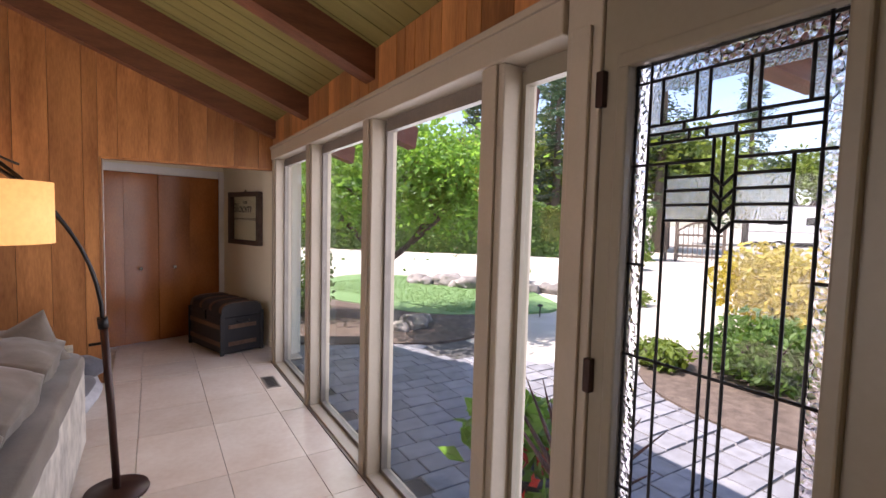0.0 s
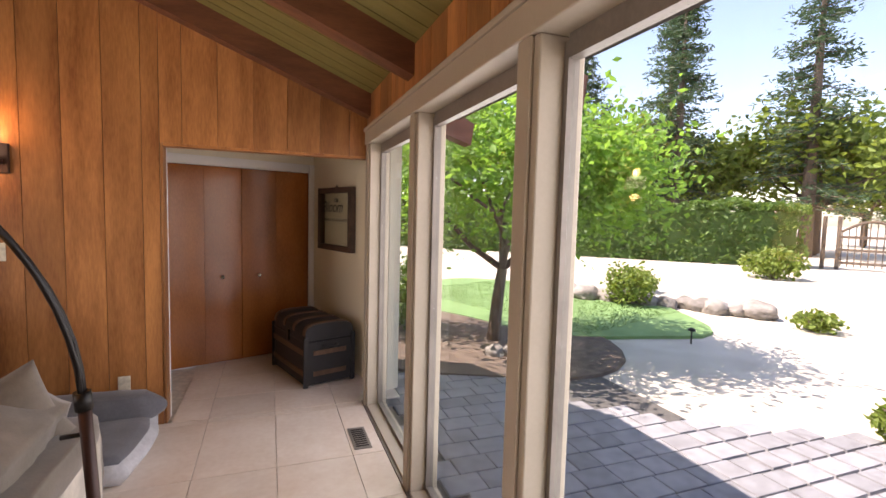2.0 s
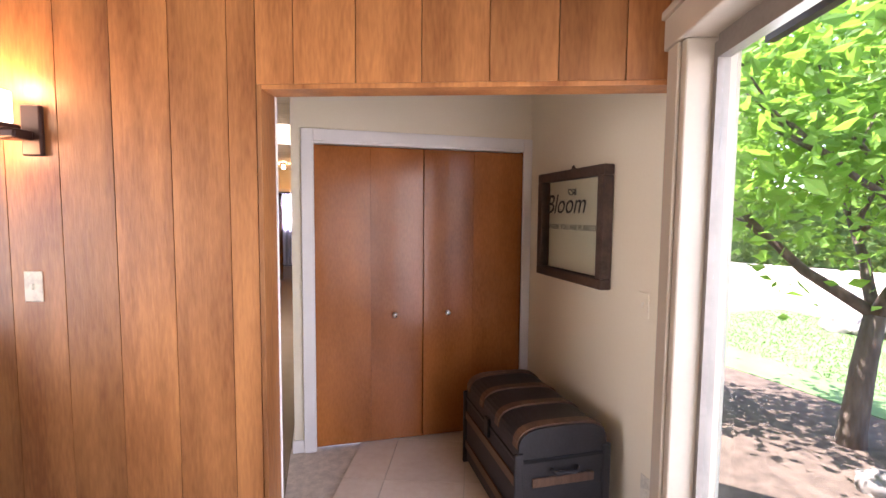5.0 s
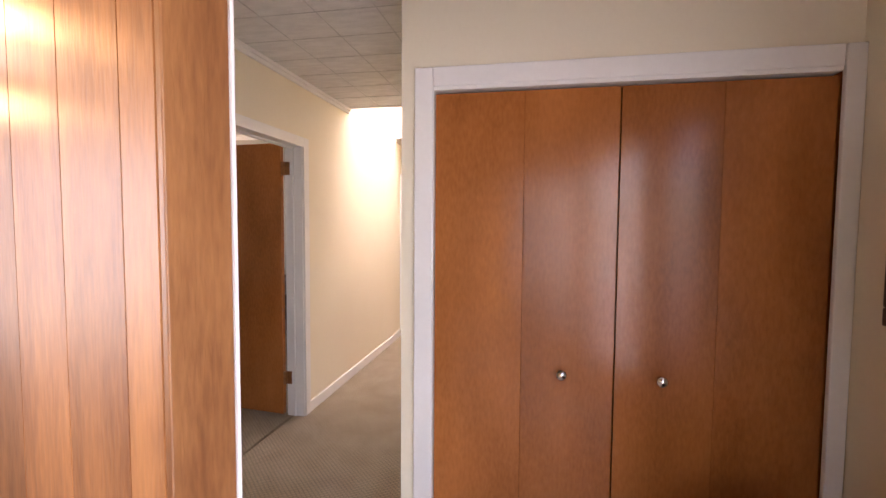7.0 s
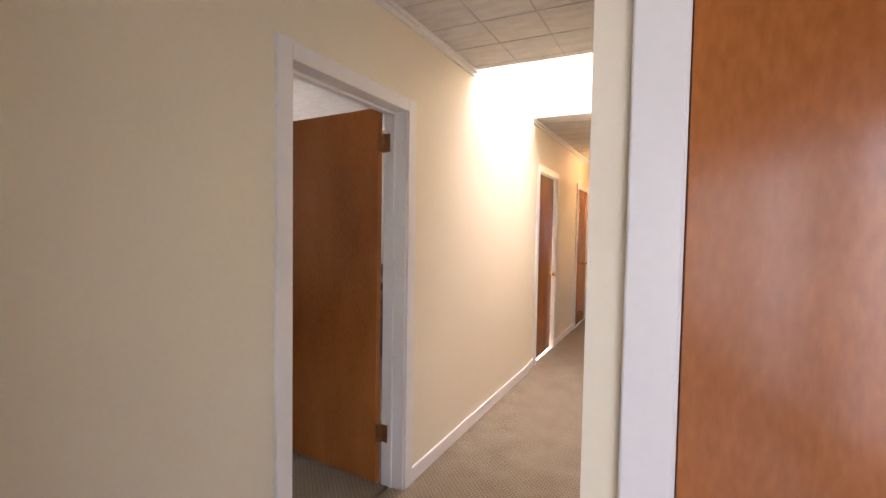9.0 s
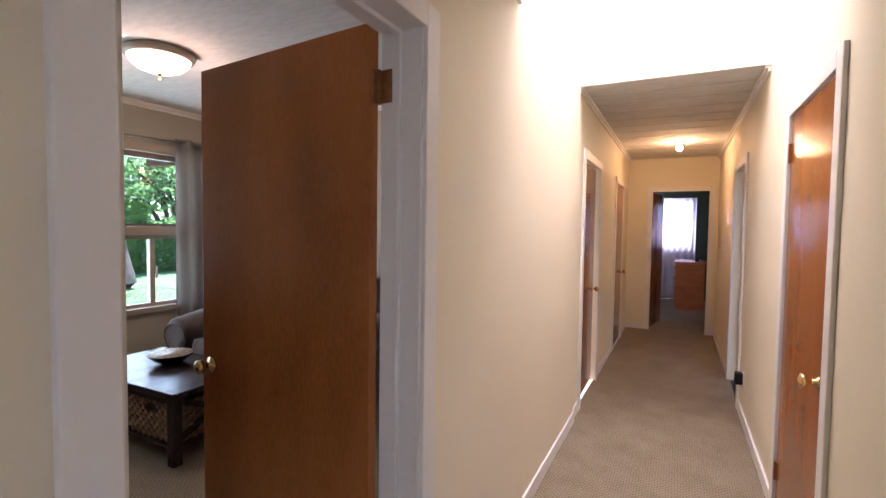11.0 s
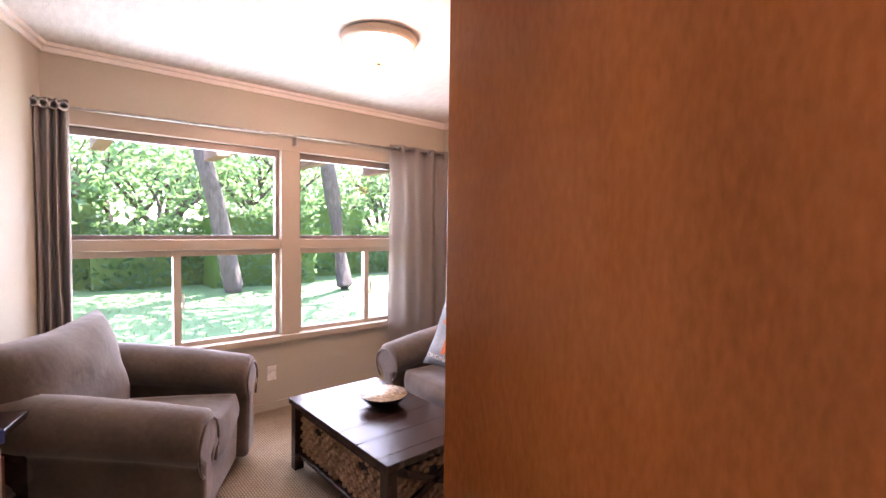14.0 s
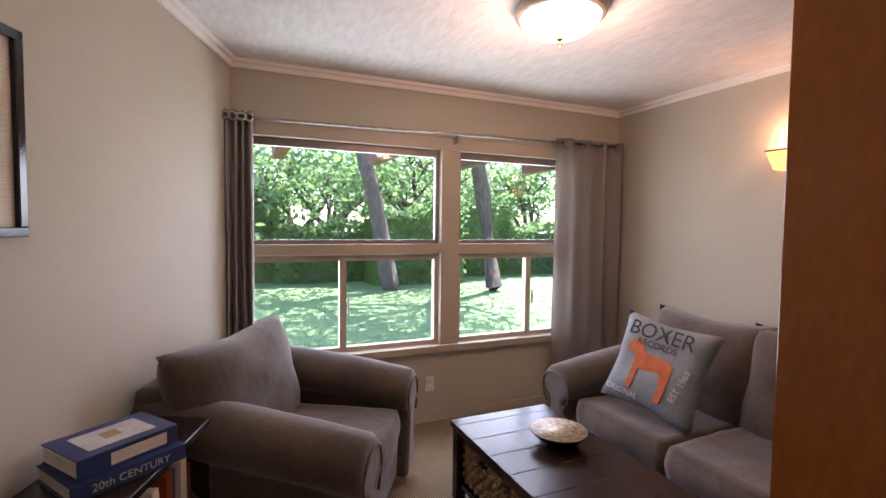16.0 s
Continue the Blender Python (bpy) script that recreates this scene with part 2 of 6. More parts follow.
M["steel"] = material("brushed_nickel", (0.55, 0.54, 0.52), 0.3, metal=1.0, scale=20)
M["came"] = material("lead_came", (0.03, 0.03, 0.03), 0.5, metal=0.5, scale=20)
M["plate"] = material("almond_plastic", (0.72, 0.67, 0.54), 0.4, scale=10, amount=0.2)
M["white_plate"] = material("white_plastic", (0.80, 0.79, 0.76), 0.4, scale=10, amount=0.2)
M["dark"] = material("dark_void", (0.02, 0.018, 0.016), 0.9, scale=5)
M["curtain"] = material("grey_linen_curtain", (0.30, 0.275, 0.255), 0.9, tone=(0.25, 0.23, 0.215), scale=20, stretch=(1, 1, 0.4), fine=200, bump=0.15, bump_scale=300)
# same linen as above, coloured paler and translucent for the window light behind it
M["sheer"] = leaf_material("pale_backlit_linen_curtain", (0.48, 0.45, 0.42), (0.42, 0.395, 0.37), 0.5, (1.15, 1.15, 1.15))
M["white_cloth"] = leaf_material("white_voile_curtain", (0.75, 0.75, 0.78), (0.68, 0.68, 0.72), 0.6, (1.2, 1.2, 1.3))
M["shade"] = material("warm_linen_shade", (0.46, 0.27, 0.11), 0.8, scale=30, emit=(1.0, 0.50, 0.15), strength=0.42)
M["lit_glass"] = material("lit_opal_glass", (0.9, 0.85, 0.75), 0.4, scale=10, emit=(1.0, 0.86, 0.62), strength=1.2)
M["lit_bowl"] = material("lit_alabaster_glass", (0.9, 0.86, 0.78), 0.4, scale=10, emit=(1.0, 0.84, 0.62), strength=1.5)
M["amber"] = material("amber_mica_glass", (0.7, 0.3, 0.08), 0.4, scale=14, emit=(1.0, 0.38, 0.08), strength=0.6)
M["bare_bulb"] = material("bare_lit_bulb", (1, 0.9, 0.7), 0.4, emit=(1.0, 0.78, 0.45), strength=12)
M["old_frame"] = material("weathered_frame_wood", (0.105, 0.062, 0.04), 0.6, tone=(0.04, 0.022, 0.015), scale=9, stretch=(1, 1, 1), amount=0.6, bump=0.3, bump_scale=60)
M["ink"] = material("black_ink", (0.02, 0.018, 0.016), 0.6, scale=10)
M["navy"] = material("navy_book_cloth", (0.02, 0.045, 0.16), 0.4, scale=10)
M["paper"] = material("book_paper", (0.72, 0.68, 0.60), 0.8, scale=3, stretch=(1, 1, 60), amount=0.5)
M["red_cloth"] = material("red_book_cloth", (0.32, 0.06, 0.02), 0.5, scale=10)
M["tan_cloth"] = material("tan_book_cloth", (0.42, 0.28, 0.14), 0.5, scale=10)
M["pillow_print"] = material("slate_blue_print", (0.26, 0.30, 0.31), 0.85, tone=(0.16, 0.185, 0.195), scale=5, bump=0.15, bump_scale=150)
M["rust_print"] = material("rust_orange_print", (0.56, 0.15, 0.05), 0.85, tone=(0.42, 0.10, 0.035), scale=12)
M["pale_print"] = material("pale_print", (0.62, 0.62, 0.58), 0.85, scale=12)
M["pearl"] = material("mother_of_pearl_inlay", (0.72, 0.66, 0.54), 0.25, tone=(0.40, 0.34, 0.25), scale=30, amount=0.4)
M["lacquer"] = material("black_lacquer", (0.012, 0.012, 0.013), 0.12, scale=10)
M["dresser"] = material("cherry_dresser_wood", (0.36, 0.11, 0.035), 0.35, tone=(0.25, 0.07, 0.02), scale=3, stretch=(1, 6, 6))
M["paver"] = material("blue_grey_paver", (0.26, 0.265, 0.285), 0.8, tone=(0.19, 0.19, 0.205), scale=9, bump=0.3, bump_scale=60, vary=0.16)
M["paver_rest"] = material("blue_grey_paver_rest", (0.26, 0.265, 0.285), 0.8, tone=(0.19, 0.19, 0.205), scale=9, bump=0.3, bump_scale=60, vary=0.16, island=True)
M["joint"] = material("dark_joint_sand", (0.10, 0.095, 0.09), 0.95, scale=30)
M["soil"] = material("mulched_soil", (0.15, 0.11, 0.085), 0.95, tone=(0.075, 0.055, 0.042), scale=10, bump=0.6, bump_scale=40)
M["ground"] = material("dry_pale_gravel", (0.52, 0.48, 0.41), 0.95, tone=(0.42, 0.38, 0.32), scale=2, bump=0.4, bump_scale=30)
M["lawn"] = material("mown_grass", (0.15, 0.27, 0.10), 0.9, tone=(0.115, 0.215, 0.075), scale=3, bump=0.12, bump_scale=60)
M["grass"] = leaf_material("grass_blades", (0.11, 0.21, 0.04), (0.07, 0.14, 0.025), 0.3)
M["rock"] = material("mossy_grey_rock", (0.30, 0.275, 0.25), 0.9, tone=(0.15, 0.135, 0.12), scale=5, bump=0.6, bump_scale=14, vary=0.2)
M["leaf"] = leaf_material("dogwood_leaf", (0.17, 0.34, 0.06), (0.08, 0.19, 0.03), 0.5)
M["hedge"] = leaf_material("hedge_leaf", (0.11, 0.20, 0.045), (0.05, 0.11, 0.02), 0.4)
M["shrub"] = leaf_material("shrub_leaf", (0.17, 0.24, 0.04), (0.08, 0.13, 0.02), 0.35)
M["gold_leaf"] = leaf_material("golden_shrub_leaf", (0.42, 0.34, 0.05), (0.25, 0.22, 0.03), 0.35)
M["needle"] = leaf_material("blue_green_needles", (0.055, 0.11, 0.055), (0.025, 0.055, 0.03), 0.25)
M["oak"] = leaf_material("woodland_leaf", (0.13, 0.25, 0.13), (0.05, 0.12, 0.065), 0.6)
M["bark"] = material("grey_brown_bark", (0.16, 0.125, 0.10), 0.95, tone=(0.075, 0.055, 0.042), scale=7, stretch=(3, 3, 0.7), bump=0.8, bump_scale=18)
M["petal"] = material("red_flower_petal", (0.55, 0.03, 0.02), 0.6, scale=20)
M["pot"] = material("dark_glazed_pot", (0.03, 0.028, 0.03), 0.3, scale=8)
M["fascia"] = material("dark_fascia_paint", (0.06, 0.045, 0.038), 0.6, scale=6)
M["rafter"] = material("redwood_rafter", (0.26, 0.095, 0.06), 0.6, tone=(0.19, 0.065, 0.04), scale=4, stretch=(1, 6, 6))
M["siding"] = material("brown_siding", (0.16, 0.10, 0.065), 0.8, scale=3)
M["roof"] = material("brown_shingles", (0.12, 0.095, 0.08), 0.9, scale=6, bump=0.5, bump_scale=25)
M["rock_white"] = material("pale_vehicle_paint", (0.75, 0.75, 0.75), 0.3, scale=4)
M["diffuser"] = leaf_material("milky_acrylic", (0.8, 0.8, 0.78), (0.78, 0.78, 0.76), 0.85, (1.1, 1.1, 1.1))
M["glass"] = glass_material("window_glass")
# tinted slightly blue to cool the colours of the view behind it
M["blue_glass"] = glass_material("bluish_window_glass", (0.86, 0.97, 1.0))
M["wavy_glass"] = glass_material("hammered_glass", (0.9, 0.93, 0.93), 1.0, 55, 0.75)
M["reeded_glass"] = glass_material("reeded_glass", (0.85, 0.87, 0.88), 0.6, 160, 0.6)

# ---- mesh helpers ----
def box(bm, x0, x1, y0, y1, z0, z1, bevel=0.0, m=None):
    made = bmesh.ops.create_cube(bm, size=1.0)["verts"]
    bmesh.ops.transform(bm, verts=made, matrix=Matrix.Translation(((x0 + x1) / 2, (y0 + y1) / 2, (z0 + z1) / 2)) @ Matrix.Diagonal((abs(x1 - x0), abs(y1 - y0), abs(z1 - z0), 1)))
    if bevel:
        edges = list({e for v in made for e in v.link_edges})
        made = list({v for f in bmesh.ops.bevel(bm, geom=edges, offset=bevel, segments=2, affect="EDGES", profile=0.5)["faces"] for v in f.verts} | {v for v in made if v.is_valid})
    if m:
        bmesh.ops.transform(bm, verts=made, matrix=m)
    return bm


def boxed(x0, x1, y0, y1, z0, z1, bevel=0.0, m=None):
    return box(bmesh.new(), x0, x1, y0, y1, z0, z1, bevel, m)


def prism(bm, outline, y0, y1):
    """An outline in x and z, carried from y0 to y1."""
    a = [bm.verts.new((x, y0, z)) for x, z in outline]
    b = [bm.verts.new((x, y1, z)) for x, z in outline]
    bm.faces.new(a)
    bm.faces.new(b[::-1])
    for i in range(len(a)):
        j = (i + 1) % len(a)
        bm.faces.new((a[j], a[i], b[i], b[j]))
    bmesh.ops.recalc_face_normals(bm, faces=bm.faces)
    return bm


def floor_plate(outline, z0, z1):
    bm = bmesh.new()
    a = [bm.verts.new((x, y, z0)) for x, y in outline]
    b = [bm.verts.new((x, y, z1)) for x, y in outline]
    bm.faces.new(a[::-1])
    bm.faces.new(b)
    for i in range(len(a)):
        j = (i + 1) % len(a)
        bm.faces.new((a[i], a[j], b[j], b[i]))
    bmesh.ops.recalc_face_normals(bm, faces=bm.faces)
    return bm


def lathe(profile, n=28, bm=None, m=None):
    """A profile of radius and height, turned about z."""
    bm = bm or bmesh.new()
    rings = []
    for r, z in profile:
        rings.append([bm.verts.new((r * math.cos(2 * math.pi * k / n), r * math.sin(2 * math.pi * k / n), z)) for k in range(n)])
    for a, b in zip(rings, rings[1:]):
        for k in range(n):
            bm.faces.new((a[k], a[(k + 1) % n], b[(k + 1) % n], b[k]))
    if profile[0][0] > 1e-4:
        bm.faces.new(rings[0][::-1])
    if profile[-1][0] > 1e-4:
        bm.faces.new(rings[-1])
    for f in bm.faces:
        f.smooth = True
    if m:
        bmesh.ops.transform(bm, verts=[v for ring in rings for v in ring], matrix=m)
    return bm


def tube(points, radii, n=10, bm=None):
    """A round bar along points, with a radius at each."""
    bm = bm or bmesh.new()
    points = [Vector(p) for p in points]
    rings = []
    for i, p in enumerate(points):
        way = (points[min(i + 1, len(points) - 1)] - points[max(i - 1, 0)]).normalized()
        side = way.orthogonal().normalized() if abs(way.z) > 0.99 else way.cross(Vector((0, 0, 1))).normalized()
        up = side.cross(way)
        r = radii[i] if isinstance(radii, (list, tuple)) else radii
        rings.append([bm.verts.new(p + r * (math.cos(2 * math.pi * k / n) * side + math.sin(2 * math.pi * k / n) * up)) for k in range(n)])
    for a, b in zip(rings, rings[1:]):
        for k in range(n):
            f = bm.faces.new((a[k], b[k], b[(k + 1) % n], a[(k + 1) % n]))
            f.smooth = True
    bm.faces.new(rings[0])
    bm.faces.new(rings[-1][::-1])
    return bm


def cushion(w, d, h, m=None, square=0.35, puff=0.02, seed=0, bm=None, cuts=14):
    """A stuffed block, softly rounded, with creases; centred on the origin."""
    bm = bm or bmesh.new()
    grid = bmesh.ops.create_cube(bm, size=2.0)["verts"]
    edges = list({e for v in grid for e in v.link_edges})
    bmesh.ops.subdivide_edges(bm, edges=edges, cuts=cuts, use_grid_fill=True)
    for v in bm.verts:
        if v.tag:
            continue
        v.tag = True
        p = v.co.copy()
        ball = p.normalized()
        cubed = Vector([math.copysign(abs(c) ** 1.0, c) for c in p])
        q = cubed.lerp(ball * 1.25, square)
        q = Vector((q.x * w / 2, q.y * d / 2, q.z * h / 2))
        wob = noise.noise(Vector((q.x * 5 + seed, q.y * 5, q.z * 5))) + 0.5 * noise.noise(Vector((q.x * 14, q.y * 14 + seed, q.z * 9)))
        q += ball * wob * puff
        v.co = m @ q if m else q
    for f in bm.faces:
        f.smooth = True
    return bm


def pillow(w, h, t, seed=0):
    """A square stuffed pillow standing in x and z, thin at its seams, with pulled corners."""
    bm = bmesh.new()
    n = 18
    for s in (-1, 1):
        grid = []
        for j in range(n + 1):
            row = []
            for i in range(n + 1):
                u, v = 2 * i / n - 1, 2 * j / n - 1
                fat = t * (max(0.0, (1 - u ** 4) * (1 - v ** 4))) ** 0.5
                fat *= 1 + 0.12 * noise.noise(Vector((u * 2 + seed, v * 2, s)))
                pull = 1 - 0.07 * (1 - abs(u * v))
                row.append(bm.verts.new((u * w / 2 * (1 - 0.05 * (1 - v * v)) * pull / 0.93, s * fat, v * h / 2 * (1 - 0.05 * (1 - u * u)) * pull / 0.93)))
            grid.append(row)
        for j in range(n):
            for i in range(n):
                bm.faces.new((grid[j][i], grid[j][i + 1], grid[j + 1][i + 1], grid[j + 1][i])).smooth = True
    bmesh.ops.remove_doubles(bm, verts=bm.verts, dist=0.0005)
    bmesh.ops.recalc_face_normals(bm, faces=bm.faces)
    return bm


def link_mesh(name, bm, mat):
    me = bpy.data.meshes.new(name)
    bm.to_mesh(me)
    bm.free()
    me.materials.append(mat)
    return new(name, me)


def thing(name, m, label, category, group="", kind=""):
    ob = new(name)
    ob.matrix_world = m
    ob.empty_display_size = 0.1
    return tagged(ob, label, category, group, kind)


def part(name, bm, mat, parent, label=""):
    ob = link_mesh(name, bm, mat)
    ob.parent = parent
    return tagged(ob, label) if label else ob


def solid(name, bm, mat, m=MI, label="", category="", group="", kind=""):
    ob = link_mesh(name, bm, mat)
    ob.matrix_world = m
    return tagged(ob, label, category, group, kind)


def structure(name, bm, mat, m=MI, label="", category=""):
    return solid(name, bm, mat, m, label, category or name.split("_")[0], "", "structure")


def piece(name, data, parent, m):
    ob = new(name, data)
    ob.parent = parent
    ob.matrix_local = m
    return ob


def mesh_of(name, bm, mat):
    me = bpy.data.meshes.new(name)
    bm.to_mesh(me)
    bm.free()
    me.materials.append(mat)
    return me


def writing(name, text, size, mat, parent, m, label=""):
    cu = bpy.data.curves.new(name, "FONT")
    cu.body, cu.size, cu.align_x, cu.align_y, cu.extrude = text, size, "CENTER", "CENTER", 0.0006
    cu.shear = 0.3 if text == "Bloom" else 0.0
    cu.materials.append(mat)
    ob = new(name, cu)
    ob.parent = parent
    ob.matrix_local = m
    return tagged(ob, label) if label else ob


def leaves(name, centres, size, mat, rng, flat=0.35, up=0.0, shape=0.55):
    """A mesh of folded leaves at the given centres."""
    n = len(centres)
    c = np.asarray(centres)
    a = rng.normal(size=(n, 3))
    a[:, 2] = a[:, 2] * flat + up
    a /= np.linalg.norm(a, axis=1)[:, None]
    b = np.cross(a, rng.normal(size=(n, 3)))
    b /= np.linalg.norm(b, axis=1)[:, None] + 1e-9
    up_ = np.cross(a, b)
    s = size * rng.uniform(0.6, 1.35, n)[:, None]
    tip, root = c + a * s, c - a * s
    fold = up_ * s * 0.18
    left, right = c + b * s * shape + fold, c - b * s * shape + fold
    verts = np.stack([root, left, tip, right], 1).reshape(-1, 3)
    idx = np.arange(n) * 4
    faces = np.concatenate([np.stack([idx, idx + 1, idx + 2], 1), np.stack([idx, idx + 2, idx + 3], 1)])
    me = bpy.data.meshes.new(name)
    me.from_pydata(verts.tolist(), [], faces.tolist())
    me.materials.append(mat)
    return me

# ---- large structure: living room (its own axes) ----
SLOPE = 0.40


def under(x):
    return 2.33 - SLOPE * x          # underside of the beams


def deck(x):
    return 2.50 - SLOPE * x          # underside of the ceiling boards


floor = structure("floor", floor_plate([(-6.1, -8.0), (0.14, -8.0), (0.14, 0.0), (-6.1, 0.0)], -0.14, -0.012), M["grout"], ML, "travertine tiled living room floor", "floor")
structure("floor_vestibule", floor_plate([(-0.72, 0.36), (0.63, -0.2), (0.95, 0.1), (0.95, 1.6), (-0.72, 1.6)], -0.14, -0.014), M["grout"], MI, "travertine tiled vestibule floor", "floor")
structure("floor_hall", floor_plate([(-1.95, 0.80), (-0.72, 0.36), (-0.72, 1.6), (-0.66, 9.15), (-1.83, 9.15)], -0.13, 0.0), M["carpet"], MI, "beige looped carpet in the hall", "carpet")

bm = bmesh.new()
prism(bm, [(0.48, deck(0.48)), (-4.2, deck(-4.2)), (-4.2, deck(-4.2) + 0.1), (0.48, deck(0.48) + 0.1)], -8.2, 0.13)
structure("ceiling", bm, M["olive"], ML, "olive painted board ceiling on a slope", "ceiling")
bm = bmesh.new()
prism(bm, [(-4.2, deck(-4.2)), (-6.2, deck(-4.2) - 0.8), (-6.2, deck(-4.2) - 0.7), (-4.2, deck(-4.2) + 0.1)], -8.2, 0.13)
structure("ceiling_far", bm, M["olive"], ML, "olive painted board ceiling beyond the ridge", "ceiling")
structure("roof_living", prism(bmesh.new(), [(0.56, deck(0.56) + 0.104), (-4.2, deck(-4.2) + 0.104), (-4.2, deck(-4.2) + 0.16), (0.56, deck(0.56) + 0.16)], -8.3, 0.2), M["roof"], ML, "brown shingled roof slope", "roof")
# seams between the ceiling boards run down the slope
seams = bmesh.new()
for k in range(26):
    y = -0.25 - 0.16 * 2 * k / 2
    prism(seams, [(0.0, deck(0.0) - 0.003), (-4.1, deck(-4.1) - 0.003), (-4.1, deck(-4.1) + 0.001), (0.0, deck(0.0) + 0.001)], y, y - 0.0025)
structure("trim_ceiling_seams", seams, M["olive_seam"], ML, "thin dark joints between ceiling boards", "trim")

for k, y in enumerate((-0.06, -1.24, -2.55, -3.86, -5.17, -6.48)):
    bm = bmesh.new()
    prism(bm, [(0.0, under(0)), (-4.2, under(-4.2)), (-4.2, deck(-4.2)), (0.0, deck(0))], y - 0.065 if k else -0.13, y + 0.065 if k else 0.0)
    solid("ceiling_beam", bm, M["beam"], ML, "reddish stained wooden ceiling beam under sloped boards", "beam", "ceiling beams")

# panelled wall: core, header over the opening, planks
wall_panel = structure("wall_panelled", prism(bmesh.new(), [(-7.1, 0), (-1.46, 0), (-1.46, 2.03), (0.08, 2.03), (0.08, deck(0.08)), (-4.2, deck(-4.2)), (-7.1, deck(-4.2) - 1.1)], 0.022, 0.112), M["panel"], ML, "wall clad in vertical cedar planks", "wall")
structure("jamb_opening", boxed(-1.46, -1.442, 0.0, 0.118, 0, 2.03, 0.003), M["panel"], ML, "cedar jamb of the wide opening", "trim")
structure("jamb_opening_head", boxed(-1.442, 0.08, 0.0, 0.118, 2.012, 2.03, 0.003), M["panel"], ML, "cedar head of the wide opening", "trim")
structure("wall_panelled_back", boxed(-7.1, -2.70, 0.145, 0.16, 0, 2.64), M["grey_wall"], ML, "grey painted room side of the slanted wall", "wall")
structure("wall_panelled_hall_back", boxed(-2.69, -1.462, 0.113, 0.122, 0, 2.60), M["cream"], ML, "cream hall side of the panelled wall", "wall")
structure("trim_corner", boxed(-1.462, -1.437, 0.119, 0.126, 0, 2.03, 0.002), M["white"], ML, "white corner strip beside the cedar jamb", "trim")

# wall above the windows, frames and posts
structure("wall_window_upper", boxed(0.024, 0.16, -8.0, 0.08, 2.24, deck(0) + 0.05), M["siding"], ML, "wall above the windows", "wall")
structure("wall_window_south", boxed(0.0, 0.16, -8.0, -5.05, 0, 2.24), M["cream"], ML, "plain wall beside the front door", "wall")
structure("wall_south", boxed(-6.2, 0.16, -8.15, -8.0, 0, 4.6), M["cream"], ML, "plain wall at the end of the living room", "wall")
bm = bmesh.new()
box(bm, -6.2, -6.05, -8.0, -4.8, 0, 3.6)
box(bm, -6.2, -6.05, -1.6, 0.0, 0, 3.6)
box(bm, -6.2, -6.05, -4.8, -1.6, 0, 0.3)
box(bm, -6.2, -6.05, -4.8, -1.6, 2.3, 3.6)
structure("wall_west", bm, M["cream"], ML, "plain wall with a wide window opening", "wall")

glazing = thing("window_1", ML, "row of tall cream framed windows reaching the floor", "window", "", "structure")
part("header", boxed(-0.018, 0.16, -4.052, 0.0, 2.12, 2.235, 0.006), M["frame"], glazing)
part("header_lip", boxed(-0.03, 0.01, -5.05, 0.0, 2.222, 2.25, 0.005), M["frame"], glazing)
part("sill", boxed(0.0, 0.16, -4.185, 0.0, -0.14, 0.02, 0.005), M["frame"], glazing)
part("track", boxed(-0.016, -0.002, -4.2, 0.0, -0.02, 0.006), M["sash"], glazing)
POSTS = ((-0.14, 0.0), (-1.395, -1.255), (-2.585, -2.45), (-3.76, -3.625), (-4.185, -4.055))
for a, b in POSTS:
    bm = boxed(0.0, 0.16, a, b, 0.0, 2.12 if a > -4.1 else 2.236, 0.006)
    box(bm, -0.014, 0.0, a + 0.03, b - 0.03, 0.0, 2.118, 0.004)
    part("post", bm, M["frame"], glazing)
for (a0, a1), (b0, b1) in zip(POSTS, POSTS[1:]):
    lo, hi = b1, a0
    bm = bmesh.new()
    box(bm, 0.085, 0.125, lo, lo + 0.022, 0.02, 2.10)
    box(bm, 0.085, 0.125, hi - 0.022, hi, 0.02, 2.10)
    box(bm, 0.085, 0.125, lo + 0.022, hi - 0.022, 0.02, 0.045)
    box(bm, 0.085, 0.125, lo + 0.022, hi - 0.022, 2.05, 2.12)
    part("sash", bm, M["sash"] if hi - lo > 0.6 else M["taupe"], glazing)
    pane = part("pane", boxed(0.102, 0.108, lo + 0.022, hi - 0.022, 0.045, 2.05), M["glass"], glazing, "clear window glass")
    pane.visible_shadow = False

# front door with leaded glass
door = thing("door_1", ML, "taupe front door with leaded art glass, closed", "door", "", "structure")
D0, D1 = -4.90, -4.19
G0, G1, GZ0, GZ1 = -4.745, -4.28, 0.26, 1.975
bm = bmesh.new()
box(bm, 0.01, 0.06, D0, G0, 0.02, 2.19)
box(bm, 0.01, 0.06, G1, D1, 0.02, 2.19)
box(bm, 0.01, 0.06, G0, G1, 0.02, GZ0)
box(bm, 0.01, 0.06, G0, G1, GZ1, 2.19)
part("leaf", bm, M["taupe"], door)
bm = bmesh.new()
for a, b, c, d_ in ((G0 - 0.03, G1 + 0.03, GZ1 - 0.005, GZ1 + 0.035), (G0 - 0.03, G1 + 0.03, GZ0 - 0.035, GZ0 + 0.005), (G0 - 0.03, G0 + 0.005, GZ0, GZ1), (G1 - 0.005, G1 + 0.03, GZ0, GZ1)):
    box(bm, -0.012, 0.02, a, b, c, d_, 0.006)
part("glazing_bead", bm, M["taupe"], door)
for z in (1.93, 1.12, 0.3):
    part("hinge", boxed(-0.012, 0.012, -4.205, -4.18, z - 0.05, z + 0.05, 0.004), M["bronze_base"], door, "dark bronze hinge")
W = G1 - G0
# lead cames: u runs across the glass from its hinge side, z is the height
bars = bmesh.new()


